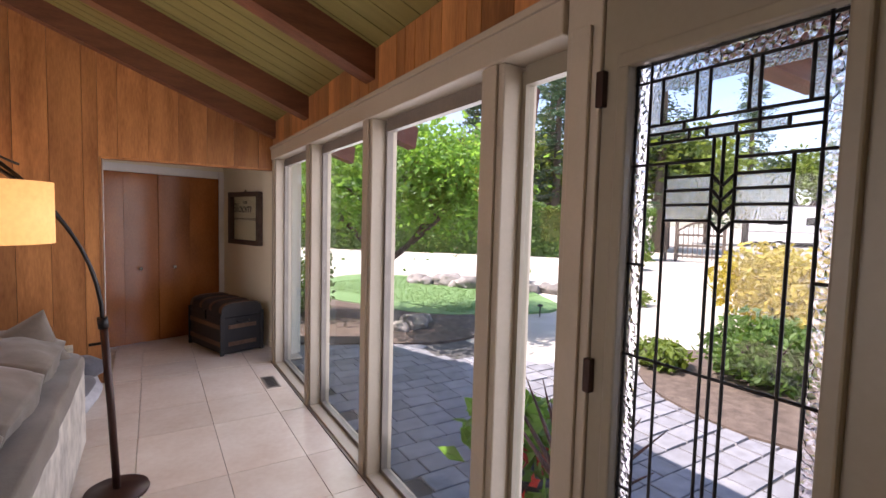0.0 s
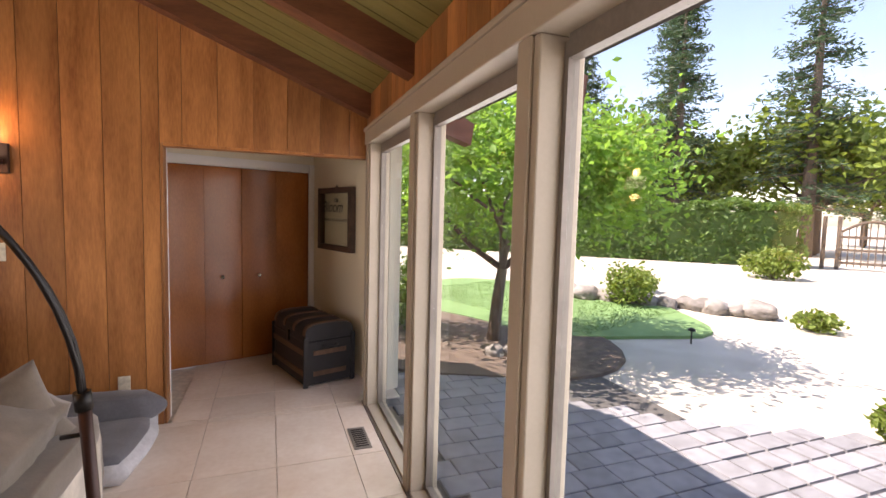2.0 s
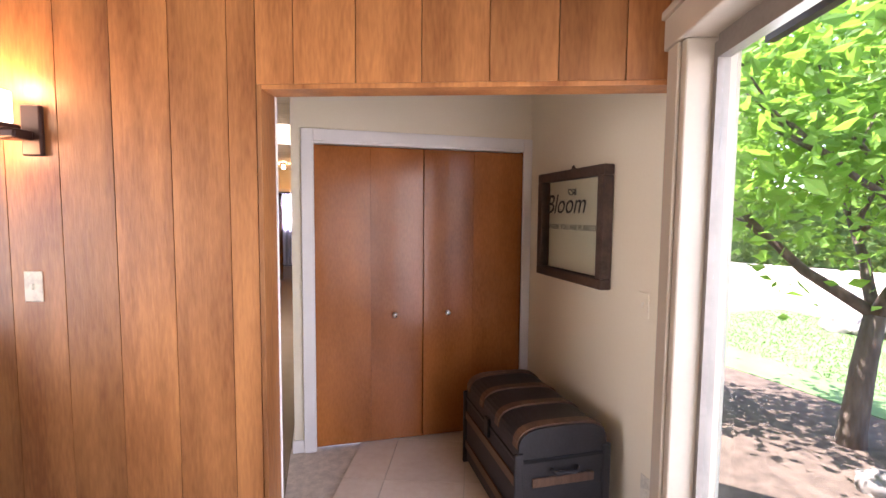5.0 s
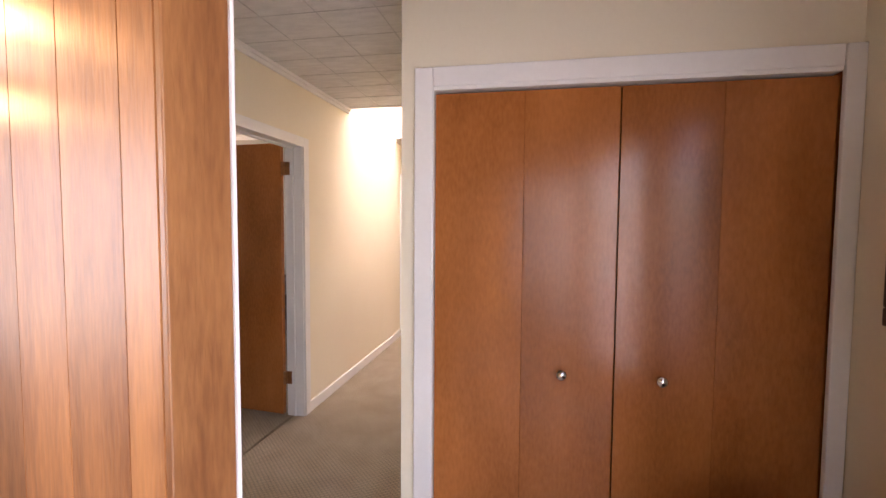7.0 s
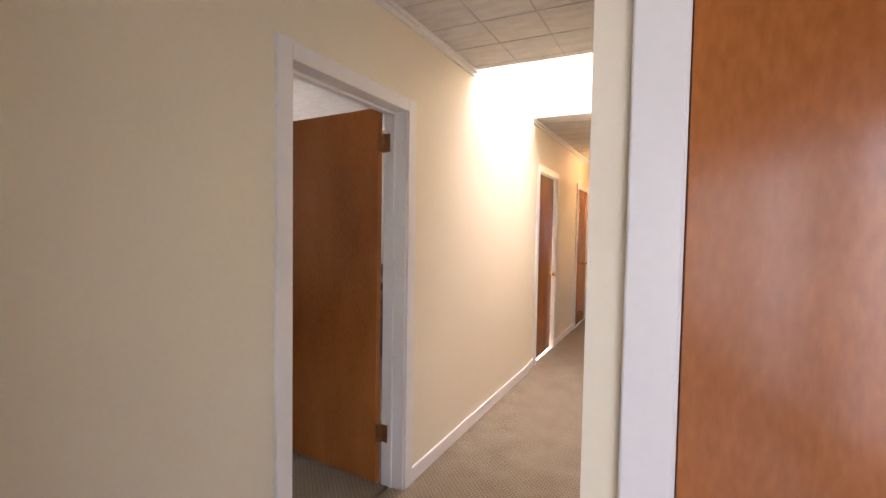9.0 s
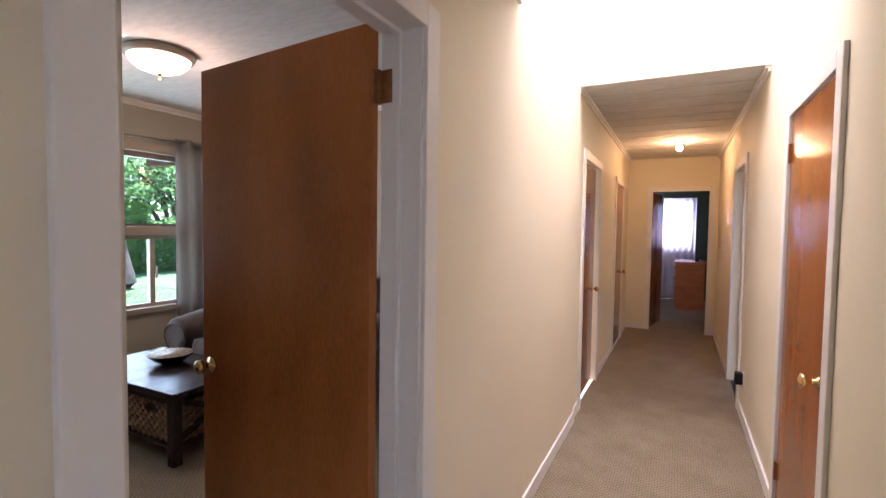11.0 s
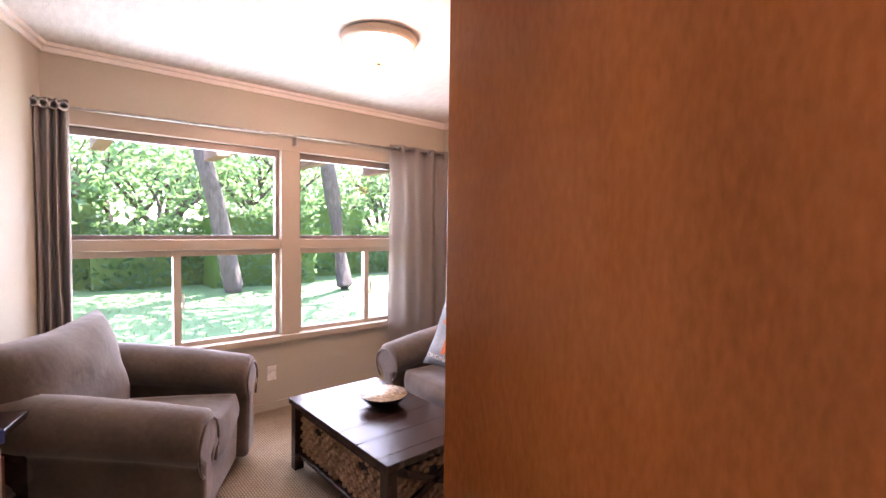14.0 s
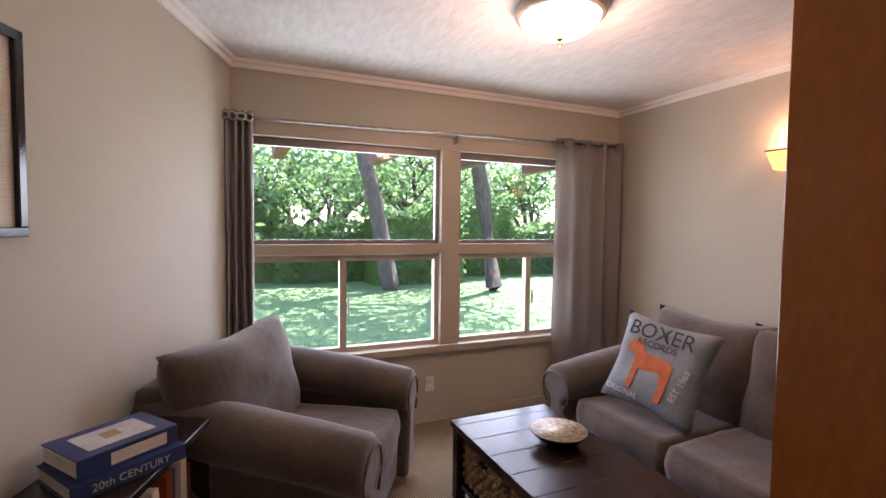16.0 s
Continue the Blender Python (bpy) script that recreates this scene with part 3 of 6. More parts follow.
def gy(u):
    return G1 - u * W


def came(u0, z0, u1, z1, w=0.0042):
    tube([Vector((0.032, gy(u0), z0)), Vector((0.032, gy(u1), z1))], w, 6, bars)


UL, UR = 0.097, 0.908
Z1, Z2, Z3, Z4, Z5 = 1.925, 1.811, 1.789, 1.765, 1.713
for u in (0.012, 0.988, UL, UR):
    came(u, GZ0, u, GZ1)
for u, z in ((0.213, Z5), (0.46, Z4), (0.508, Z4), (0.57, Z4), (0.807, Z5)):
    came(u, GZ0, u, z)
for z, a, b in ((GZ1 - 0.006, 0, 1), (GZ0 + 0.006, 0, 1), (Z1, 0, 1), (Z2, UL, UR), (Z3, UL, UR), (Z4, UL, UR), (Z5, 0, 0.46), (Z5, 0.57, 1), (1.205, 0, 1), (0.83, 0, UL), (0.83, UR, 1), (1.452, 0, UL), (1.452, UR, 1), (0.44, 0, 1)):
    came(a, z, b, z)
RUNGS = (1.677, 1.644, 1.609, 1.571)
for z in RUNGS:
    came(0.213, z, 0.46, z)
    came(0.57, z, 0.807, z)
    came(0.46, z, 0.512, z - 0.026)
    came(0.57, z, 0.512, z - 0.026)
for u in (0.17, 0.355, 0.424, 0.61, 0.654, 0.854):
    came(u, Z2, u, Z1)
for u in (0.30, 0.66):
    came(u, Z3, u, Z2)
for u in (0.18, 0.33, 0.42, 0.56, 0.66, 0.78):
    came(u, Z4, u, Z3)
part("lead_came", bars, M["came"], door, "black lead lines of the art glass")
for nm, u0, u1, z0, z1, mt in (("pane", UL, UR, GZ0, Z2, "glass"), ("border_pane", 0, UL, GZ0, GZ1, "wavy_glass"), ("border_pane", UR, 1, GZ0, GZ1, "wavy_glass"), ("border_pane", UL, UR, Z1, GZ1, "wavy_glass"), ("pane", UL, UR, Z2, Z1, "glass")):
    ob = part(nm, boxed(0.030, 0.034, gy(u1), gy(u0), z0, z1), M[mt], door, "hammered border glass" if mt == "wavy_glass" else "clear leaded glass")
    ob.visible_shadow = False
bm = bmesh.new()
for u0, u1, z0, z1 in ((0.213, 0.46, 1.571, 1.677), (0.57, 0.807, 1.571, 1.677), (UL, 0.17, Z2, Z1), (0.355, 0.424, Z2, Z1), (0.61, 0.654, Z2, Z1), (0.854, UR, Z2, Z1), (0.17, 0.355, 1.895, Z1), (0.424, 0.61, 1.895, Z1), (0.654, 0.854, 1.895, Z1), (0.42, 0.56, Z4, Z3), (0.66, 0.78, Z4, Z3), (UL, 0.30, Z3, Z2)):
    box(bm, 0.0345, 0.0365, gy(u1), gy(u0), z0, z1)
reeded = part("reeded_pane", bm, M["reeded_glass"], door, "pale reeded glass pieces")
reeded.visible_shadow = False
structure("trim_door_1", boxed(-0.02, 0.16, -5.05, -4.905, 0, 2.236, 0.005), M["frame"], ML, "cream front door casing", "trim")

structure("trim_door_1_head", boxed(-0.018, 0.16, -4.903, -4.187, 2.195, 2.236, 0.004), M["frame"], ML, "cream head of the front door", "trim")

# eave outside with rafter tails
structure("trim_fascia", boxed(0.481, 0.52, -8.2, 0.3, 2.25, 2.40), M["fascia"], ML, "dark fascia board under the eave", "trim")
for y in (-0.62, -1.9, -3.2, -4.5, -5.8):
    solid("rafter_tail", prism(bmesh.new(), [(0.16, under(0.16) - 0.04), (0.62, under(0.62) + 0.0), (0.64, deck(0.64) - 0.01), (0.478, deck(0.478) - 0.001), (0.16, deck(0.16) - 0.001)], y - 0.06, y + 0.06), M["rafter"], ML, "redwood rafter tail under the eave", "rafter", "rafter tails")

structure("roof_porch", boxed(0.525, 1.55, -7.2, -4.0, 2.30, 2.42), M["fascia"], ML, "dark porch roof before the front door", "roof")
for y in (-4.15, -4.75, -5.35, -5.95):
    solid("porch_beam", boxed(0.66, 1.5, y - 0.05, y + 0.05, 2.17, 2.299, 0.004), M["rafter"], ML, "redwood beam under the porch roof", "rafter", "porch beams")

# ---- large structure: vestibule, hall, closet ----
HL, HR, HC = -1.845, -0.69, 2.50
structure("wall_picture", boxed(0.935, 1.05, -0.10, 1.62, 0, 2.62), M["cream"], MI, "cream painted vestibule wall", "wall")
bm = bmesh.new()
box(bm, HR, -0.60, 1.50, 1.62, 0, 2.62)
box(bm, -0.60, 0.92, 1.50, 1.62, 2.04, 2.62)
box(bm, 0.92, 0.99, 1.50, 1.62, 0, 2.62)
structure("wall_closet", bm, M["cream"], MI, "cream wall round the closet doors", "wall")
# unseen backing, added in the door colour so the leaf gaps look less dark
structure("wall_closet_inside", boxed(-0.60, 0.92, 1.545, 1.56, 0, 2.62), M["slab"], MI, "added door-coloured backing that keeps the closet door gaps from going dark", "wall")
bm = bmesh.new()
box(bm, -0.63, -0.555, 1.475, 1.50, 0, 2.09, 0.004)
box(bm, 0.872, 0.933, 1.475, 1.50, 0, 2.09, 0.004)
box(bm, -0.555, 0.868, 1.475, 1.50, 2.015, 2.09, 0.004)
box(bm, -0.575, -0.552, 1.482, 1.56, 0, 2.02, 0.003)
box(bm, -0.552, 0.868, 1.482, 1.56, 2.0, 2.02, 0.003)
structure("trim_closet", bm, M["white"], MI, "white closet door casing", "trim")
x0 = -0.55
closet = thing("bifold_door", pose(0, 1.51, 0), "brown birch bifold closet doors, closed", "closet door")
M["chrome"] = material("bright_chrome", (0.78, 0.77, 0.75), 0.1, metal=1.0, scale=20, amount=0.3)
for k in range(4):
    w = 0.3555
    x = x0 + k * w
    leaf_ = part("leaf", boxed(x + (0.0004 if k != 2 else 0.003), x + w - (0.0004 if k != 1 else 0.003), 0.0, 0.03, 0.022, 1.992, 0.0012), M["slab"], closet)
    if k in (1, 2):
        kx = -0.038 if k == 1 else 0.328
        part("knob", lathe([(0.012, 0), (0.012, 0.012), (0.007, 0.016), (0.008, 0.022), (0.019, 0.030), (0.021, 0.038), (0.016, 0.044), (0.0, 0.046)], 18, None, pose(kx, 0.0, 0.888, 90, 0, 0)), M["chrome"], leaf_, "bright chrome knob")

# left hall wall with door A, then the recess
bm = bmesh.new()
box(bm, HL - 0.12, HL, 0.70, 2.01, 0, 2.66)
box(bm, HL - 0.12, HL, 2.01, 2.845, 2.035, 2.66)
box(bm, HL - 0.12, HL, 2.845, 5.21, 0, 3.3)
structure("wall_hall_left", bm, M["cream"], MI, "cream painted hall wall with a doorway", "wall")
structure("wall_hall_left_room", boxed(HL - 0.128, HL - 0.1205, 2.92, 5.49, 0, 2.64), M["grey_wall"], MI, "grey room side of the hall wall", "wall")
bm = bmesh.new()
box(bm, HL, HL + 0.018, 1.94, 2.015, 0, 2.09, 0.004)
box(bm, HL, HL + 0.018, 2.84, 2.915, 0, 2.09, 0.004)
box(bm, HL, HL + 0.018, 2.015, 2.84, 2.02, 2.09, 0.004)
box(bm, HL - 0.131, HL + 0.004, 2.01, 2.026, 0, 2.035)
box(bm, HL - 0.131, HL + 0.004, 2.829, 2.845, 0, 2.035)
box(bm, HL - 0.131, HL + 0.004, 2.026, 2.829, 2.02, 2.035)
box(bm, HL - 0.075, HL - 0.06, 2.815, 2.829, 0, 2.02, 0.003)
box(bm, HL - 0.075, HL - 0.06, 2.026, 2.04, 0, 2.02, 0.003)
box(bm, HL - 0.075, HL - 0.06, 2.04, 2.815, 2.006, 2.02, 0.003)
structure("trim_door_2", bm, M["white"], MI, "white doorway casing", "trim")

door = thing("door_2", pose(HL - 0.135, 2.834, 0, 0, 0, 174.5), "brown birch slab door standing open into the room", "door", "", "structure")
part("leaf", boxed(0.012, 0.885, 0.0, 0.036, 0.015, 2.05, 0.003), M["slab"], door)
for z in (1.865, 0.293):
    bm = tube([(0.0, 0.014, z - 0.05), (0.0, 0.014, z + 0.05)], 0.008, 10)
    box(bm, 0.0, 0.011, 0.006, 0.034, z - 0.048, z + 0.048)
    box(bm, -0.045, -0.002, 0.0055, 0.010, z - 0.048, z + 0.048)
    part("hinge", bm, M["copper"], door, "aged brass hinge")
for s in (1, -1):
    part("knob", lathe([(0.032, 0), (0.030, 0.006), (0.012, 0.010), (0.011, 0.028), (0.018, 0.034), (0.027, 0.044), (0.027, 0.056), (0.018, 0.064), (0.0, 0.066)], 22, None, pose(0.827, 0.036 if s > 0 else 0.0, 0.90, -90 * s, 0, 0)), M["brass"], door, "polished brass knob")
part("latch_plate", boxed(0.884, 0.887, 0.006, 0.030, 0.86, 0.94), M["brass"], door)

# hall ceiling with the skylight well
structure("ceiling_hall", floor_plate([(-1.95, 0.78), (0.63, -0.13), (0.99, -0.13), (0.99, 1.62), (HR, 1.62), (HR, 3.71), (HL, 3.71), (HL - 0.12, 1.9)], HC, HC + 0.06), M["ceiling"], MI, "textured ceiling tiles in the hall", "ceiling")
structure("ceiling_hall_far", floor_plate([(-1.95, 5.21), (HR + 0.12, 5.21), (HR + 0.12, 9.2), (-1.95, 9.2)], HC - 0.0, HC + 0.06), M["ceiling"], MI, "textured ceiling tiles further down the hall", "ceiling")
bm = bmesh.new()
for y in [5.21 + 0.3048 * k for k in range(1, 13)]:
    box(bm, HL - 0.1, HR + 0.1, y - 0.003, y + 0.003, HC - 0.0025, HC + 0.004)
for y in [0.9 + 0.3048 * k for k in range(0, 10)]:
    box(bm, HL, HR, y - 0.003, y + 0.003, HC - 0.0025, HC + 0.004)
for x in (-1.52, -1.22, -0.91):
    box(bm, x - 0.003, x + 0.003, 0.8, 3.7, HC - 0.0025, HC + 0.004)
structure("trim_tile_joints", bm, M["tile_joint"], MI, "joints between ceiling tiles", "trim")
bm = bmesh.new()
box(bm, HL - 0.12, HR + 0.1, 3.62, 3.71, HC + 0.06, 3.35)
box(bm, HL - 0.12, HR + 0.1, 5.21, 5.30, HC + 0.06, 3.35)
structure("wall_skylight", bm, M["cream"], MI, "cream sides of the skylight well", "wall")
structure("trim_skylight", boxed(HL, HR, 5.195, 5.215, HC - 0.005, HC + 0.055, 0.003), M["white"], MI, "white edge of the skylight well", "trim")
pane = structure("window_skylight", boxed(HL - 0.12, HR + 0.1, 3.62, 5.30, 3.36, 3.37), M["diffuser"], MI, "milky acrylic skylight panel", "skylight")

# right hall wall with two doors
bm = bmesh.new()
box(bm, HR, HR + 0.1, 1.62, 3.72, 0, 3.35)
box(bm, HR, HR + 0.1, 3.72, 4.50, 2.03, 3.35)
box(bm, HR, HR + 0.1, 4.50, 6.18, 0, 3.35)
box(bm, HR, HR + 0.1, 6.18, 6.98, 2.03, 2.66)
box(bm, HR, HR + 0.1, 6.98, 9.15, 0, 2.66)
structure("wall_hall_right", bm, M["cream"], MI, "cream painted hall wall with doors", "wall")


def casing_x(name, x, side, y0, y1, label):
    b = bmesh.new()
    xa, xb = sorted((x, x + side * 0.018))
    box(b, xa, xb, y0 - 0.07, y0 + 0.005, 0, 2.09, 0.004)
    box(b, xa, xb, y1 - 0.005, y1 + 0.07, 0, 2.09, 0.004)
    box(b, xa, xb, y0 + 0.005, y1 - 0.005, 2.02, 2.09, 0.004)
    return structure(name, b, M["white"], MI, label, "trim")


casing_x("trim_door_3", HR, -1, 3.72, 4.50, "white casing of a hall door")
casing_x("trim_door_4", HR, -1, 6.18, 6.98, "white casing of a far hall door")
door = thing("door_3", pose(HR - 0.004, 0, 0), "brown birch slab door, closed", "door", "", "structure")
part("leaf", boxed(0.0, 0.035, 3.735, 4.485, 0.015, 2.015, 0.003), M["slab"], door)
for z in (1.84, 0.25):
    part("hinge", boxed(-0.012, 0.003, 4.475, 4.50, z - 0.048, z + 0.048, 0.003), M["copper"], door, "aged brass hinge")
part("knob", lathe([(0.030, 0), (0.012, 0.010), (0.011, 0.028), (0.027, 0.044), (0.027, 0.056), (0.0, 0.066)], 20, None, pose(0.0, 4.14 - 0.34, 0.90, 0, -90, 0)), M["brass"], door, "brass knob")
door = thing("door_4", pose(HR + 0.08, 6.97, 0, 0, 0, -28), "brown slab door standing ajar", "door", "", "structure")
part("leaf", boxed(0.0, 0.76, -0.036, 0.0, 0.015, 2.015, 0.003), M["slab"], door)
part("knob", lathe([(0.030, 0), (0.012, 0.010), (0.011, 0.028), (0.027, 0.044), (0.027, 0.056), (0.0, 0.066)], 20, None, pose(0.7, -0.036, 0.90, 90, 0, 0)), M["brass"], door, "brass knob")
structure("wall_behind_door_4", boxed(0.5, 0.55, 5.8, 7.6, 0, 2.6), M["grey_wall"], MI, "plain wall behind the far hall door", "wall")
structure("floor_behind_door_4", floor_plate([(HR + 0.1, 5.8), (0.5, 5.8), (0.5, 7.6), (HR + 0.1, 7.6)], -0.13, 0.0), M["carpet"], MI, "carpet behind the far hall door", "carpet")
structure("ceiling_behind_door_4", boxed(HR + 0.1, 0.55, 5.8, 7.6, 2.5, 2.55), M["ceiling"], MI, "ceiling behind the far hall door", "ceiling")

# left wall beyond the corner, with door B
HB = -1.86
bm = bmesh.new()
box(bm, HB - 0.1, HB, 5.21, 5.50, 0, 2.66)
box(bm, HB - 0.1, HB, 5.50, 6.30, 2.03, 2.66)
box(bm, HB - 0.1, HB, 6.30, 9.15, 0, 2.66)
structure("wall_hall_left_far", bm, M["cream"], MI, "cream painted wall further down the hall", "wall")
casing_x("trim_door_5", HB, 1, 5.50, 6.30, "white casing of a doorway down the hall")
casing_x("trim_door_6", HB, 1, 7.6, 8.4, "white casing of the last doorway on the hall")
for n_, y in ((5, 5.52), (6, 7.62)):
    door = thing("door_%d" % n_, pose(HB - 0.03, y, 0), "brown birch slab door, closed", "door", "", "structure")
    part("leaf", boxed(-0.035, 0.0 if n_ == 5 else 0.034, 0.0, 0.76, 0.015, 2.015, 0.003), M["slab"], door)
    part("knob", lathe([(0.030, 0), (0.012, 0.010), (0.011, 0.028), (0.027, 0.044), (0.027, 0.056), (0.0, 0.066)], 20, None, pose(0.0 if n_ == 5 else 0.034, 0.69, 0.90, 0, 90, 0)), M["brass"], door, "brass knob")

# end of the hall and the room behind
bm = bmesh.new()
box(bm, HB - 0.1, -1.53, 9.15, 9.25, 0, 2.66)
box(bm, -1.53, -0.80, 9.15, 9.25, 2.03, 2.66)
box(bm, -0.80, HR + 0.12, 9.15, 9.25, 0, 2.66)
structure("wall_hall_end", bm, M["cream"], MI, "cream wall at the end of the hall", "wall")
bm = bmesh.new()
box(bm, -1.60, -1.525, 9.13, 9.15, 0, 2.09, 0.004)
box(bm, -0.805, -0.73, 9.13, 9.15, 0, 2.09, 0.004)
box(bm, -1.525, -0.805, 9.13, 9.15, 2.02, 2.09, 0.004)
structure("trim_door_7", bm, M["white"], MI, "white casing of the end doorway", "trim")
door = thing("door_7", pose(-1.52, 9.25, 0, 0, 0, 80), "brown slab door opened into the end room", "door", "", "structure")
part("leaf", boxed(0.0, 0.70, 0.0, 0.035, 0.015, 2.015, 0.003), M["slab"], door)
structure("floor_end_room", floor_plate([(-3.2, 9.15), (0.6, 9.15), (0.6, 12.8), (-3.2, 12.8)], -0.13, -0.002), M["carpet"], MI, "carpet of the end room", "carpet")
structure("ceiling_end_room", boxed(-3.2, 0.6, 9.25, 12.9, 2.5, 2.55), M["ceiling"], MI, "ceiling of the end room", "ceiling")
bm = bmesh.new()
box(bm, -3.2, -1.75, 12.8, 12.9, 0, 2.5)
box(bm, -0.95, 0.6, 12.8, 12.9, 0, 2.5)
box(bm, -1.75, -0.95, 12.8, 12.9, 2.1, 2.5)
box(bm, -1.75, -0.95, 12.8, 12.9, 0, 1.2)
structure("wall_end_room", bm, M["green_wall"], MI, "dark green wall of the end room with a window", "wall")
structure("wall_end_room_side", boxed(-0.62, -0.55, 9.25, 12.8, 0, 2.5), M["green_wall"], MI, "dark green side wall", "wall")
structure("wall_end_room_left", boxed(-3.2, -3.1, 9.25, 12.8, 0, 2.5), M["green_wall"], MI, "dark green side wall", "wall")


def curtain(name, m, width, z0, z1, folds, mat, depth=0.035, label="", grommets=False, seed=0):
    ob = thing(name, m, label, "curtain", "curtains" if "voile" not in label else "")
    b = bmesh.new()
    n, rows = folds * 14, 14
    grid = []
    for j in range(rows + 1):
        v = j / rows
        row = []
        for i in range(n + 1):
            u = i / n
            ph = u * folds * 2 * math.pi
            amp = depth * (0.75 + 0.35 * noise.noise(Vector((u * 3 + seed, v * 1.5, seed))))
            x = u * width + 0.02 * noise.noise(Vector((u * 4, v * 2, seed + 3))) * (1 - v * 0.3)
            row.append(b.verts.new((x, amp * math.sin(ph + 0.5 * noise.noise(Vector((v * 2, u, seed))) * (1 - v)), z0 + (z1 - z0) * v)))
        grid.append(row)
    for j in range(rows):
        for i in range(n):
            f = b.faces.new((grid[j][i], grid[j][i + 1], grid[j + 1][i + 1], grid[j + 1][i]))
            f.smooth = True
    cloth = part("cloth", b, mat, ob)
    solidify = cloth.modifiers.new("thickness", "SOLIDIFY")
    solidify.thickness = 0.003
    if grommets:
        for k in range(folds):
            x = (k + 0.5) / folds * width
            part("grommet", lathe([(0.017, -0.004), (0.027, -0.004), (0.029, 0), (0.027, 0.004), (0.017, 0.004), (0.017, -0.004)], 20, None, pose(x, -depth * 0.9, z1 - 0.045, 90, 0, 0)), M["steel"], ob, "nickel grommet ring")
    return ob


curtain("curtain", pose(-1.85, 12.72, 0), 1.0, 0.05, 2.15, 9, M["white_cloth"], 0.03, "sheer white voile curtain glowing before a window")
dresser = thing("dresser", pose(-1.20, 11.35, 0), "cherry wood dresser with drawers in the end room", "dresser")
part("carcass", boxed(0, 0.48, 0, 0.9, 0.0, 0.86, 0.006), M["dresser"], dresser)
part("top", boxed(-0.02, 0.50, -0.02, 0.92, 0.86, 0.89, 0.006), M["dresser"], dresser)
for k in range(4):
    dr = part("drawer", boxed(-0.014, 0.0, 0.04, 0.86, 0.06 + 0.2 * k, 0.24 + 0.2 * k, 0.004), M["dresser"], dresser)
    part("knob", lathe([(0.012, 0), (0.018, 0.02), (0, 0.026)], 12, None, pose(-0.014, 0.45, 0.15 + 0.2 * k, 0, -90, 0)), M["brass"], dr)
solid("bottle", lathe([(0.03, 0), (0.035, 0.06), (0.03, 0.12), (0.012, 0.16), (0.012, 0.22), (0, 0.22)], 16), M["pot"], pose(-0.85, 11.5, 0.89), "small dark bottle on the dresser", "bottle")
mirror_ = thing("wall_mirror", pose(-0.625, 11.4, 0), "narrow framed mirror above the dresser", "mirror")
part("frame", boxed(-0.02, 0.0, 0.1, 0.7, 1.05, 2.0, 0.004), M["fascia"], mirror_)
part("mirror_glass", boxed(-0.022, -0.019, 0.14, 0.66, 1.09, 1.96), M["steel"], mirror_)

# eave behind the sitting room
structure("roof_wing", floor_plate([(-6.95, 0.9), (-6.95, 6.6), (-6.03, 6.6), (-6.03, 0.9)], 2.275, 2.35), M["fascia"], MI, "dark eave over the sitting room window", "roof")
for y in (1.7, 2.55, 3.4, 4.25, 5.1, 5.95):
    solid("rafter_tail", boxed(-6.85, -6.03, y - 0.05, y + 0.05, 2.13, 2.274, 0.004), M["rafter"], MI, "redwood rafter tail under the eave", "rafter", "rafter tails")

# baseboards and crown
bm = bmesh.new()
box(bm, HL, HL + 0.014, 0.72, 1.94, 0, 0.085, 0.004)
box(bm, HL, HL + 0.014, 2.915, 5.21, 0, 0.085, 0.004)
box(bm, HB, HB + 0.014, 5.22, 5.43, 0, 0.085, 0.004)
box(bm, HB, HB + 0.014, 6.37, 7.53, 0, 0.085, 0.004)
box(bm, HB, HB + 0.014, 8.47, 9.15, 0, 0.085, 0.004)
box(bm, HR - 0.014, HR, 1.50, 3.65, 0, 0.085, 0.004)
box(bm, HR - 0.014, HR, 4.57, 6.11, 0, 0.085, 0.004)
box(bm, HR - 0.014, HR, 7.05, 9.15, 0, 0.085, 0.004)
box(bm, HB, -1.60, 9.136, 9.15, 0, 0.085, 0.004)
box(bm, -0.73, HR, 9.136, 9.15, 0, 0.085, 0.004)
box(bm, HR - 0.014, -0.63, 1.486, 1.50, 0, 0.085, 0.004)
structure("baseboard_hall", bm, M["white"], MI, "white painted hall baseboard", "baseboard")
structure("baseboard_vestibule", boxed(0.921, 0.935, -0.05, 1.475, 0, 0.07, 0.004), M["cream"], MI, "cream painted vestibule baseboard", "baseboard")
bm = bmesh.new()
for d0, d1, h in ((0.0, 0.016, 0.045), (0.016, 0.034, 0.022)):
    box(bm, HL + d0, HL + d1, 0.72, 3.71, HC - h, HC, 0.003)
    box(bm, HB + d0, HB + d1, 5.21, 9.15, HC - h, HC, 0.003)
    box(bm, HR - d1, HR - d0, 1.50, 3.71, HC - h, HC, 0.003)
    box(bm, HR - d1, HR - d0, 5.21, 9.15, HC - h, HC, 0.003)
    box(bm, -0.69, 0.868, 1.50 - d1, 1.50 - d0, HC - h, HC, 0.003)
    box(bm, 0.935 - d1, 0.935 - d0, -0.08, 1.47, HC - h, HC, 0.003)
structure("trim_crown_hall", bm, M["white"], MI, "white crown moulding along the hall", "trim")

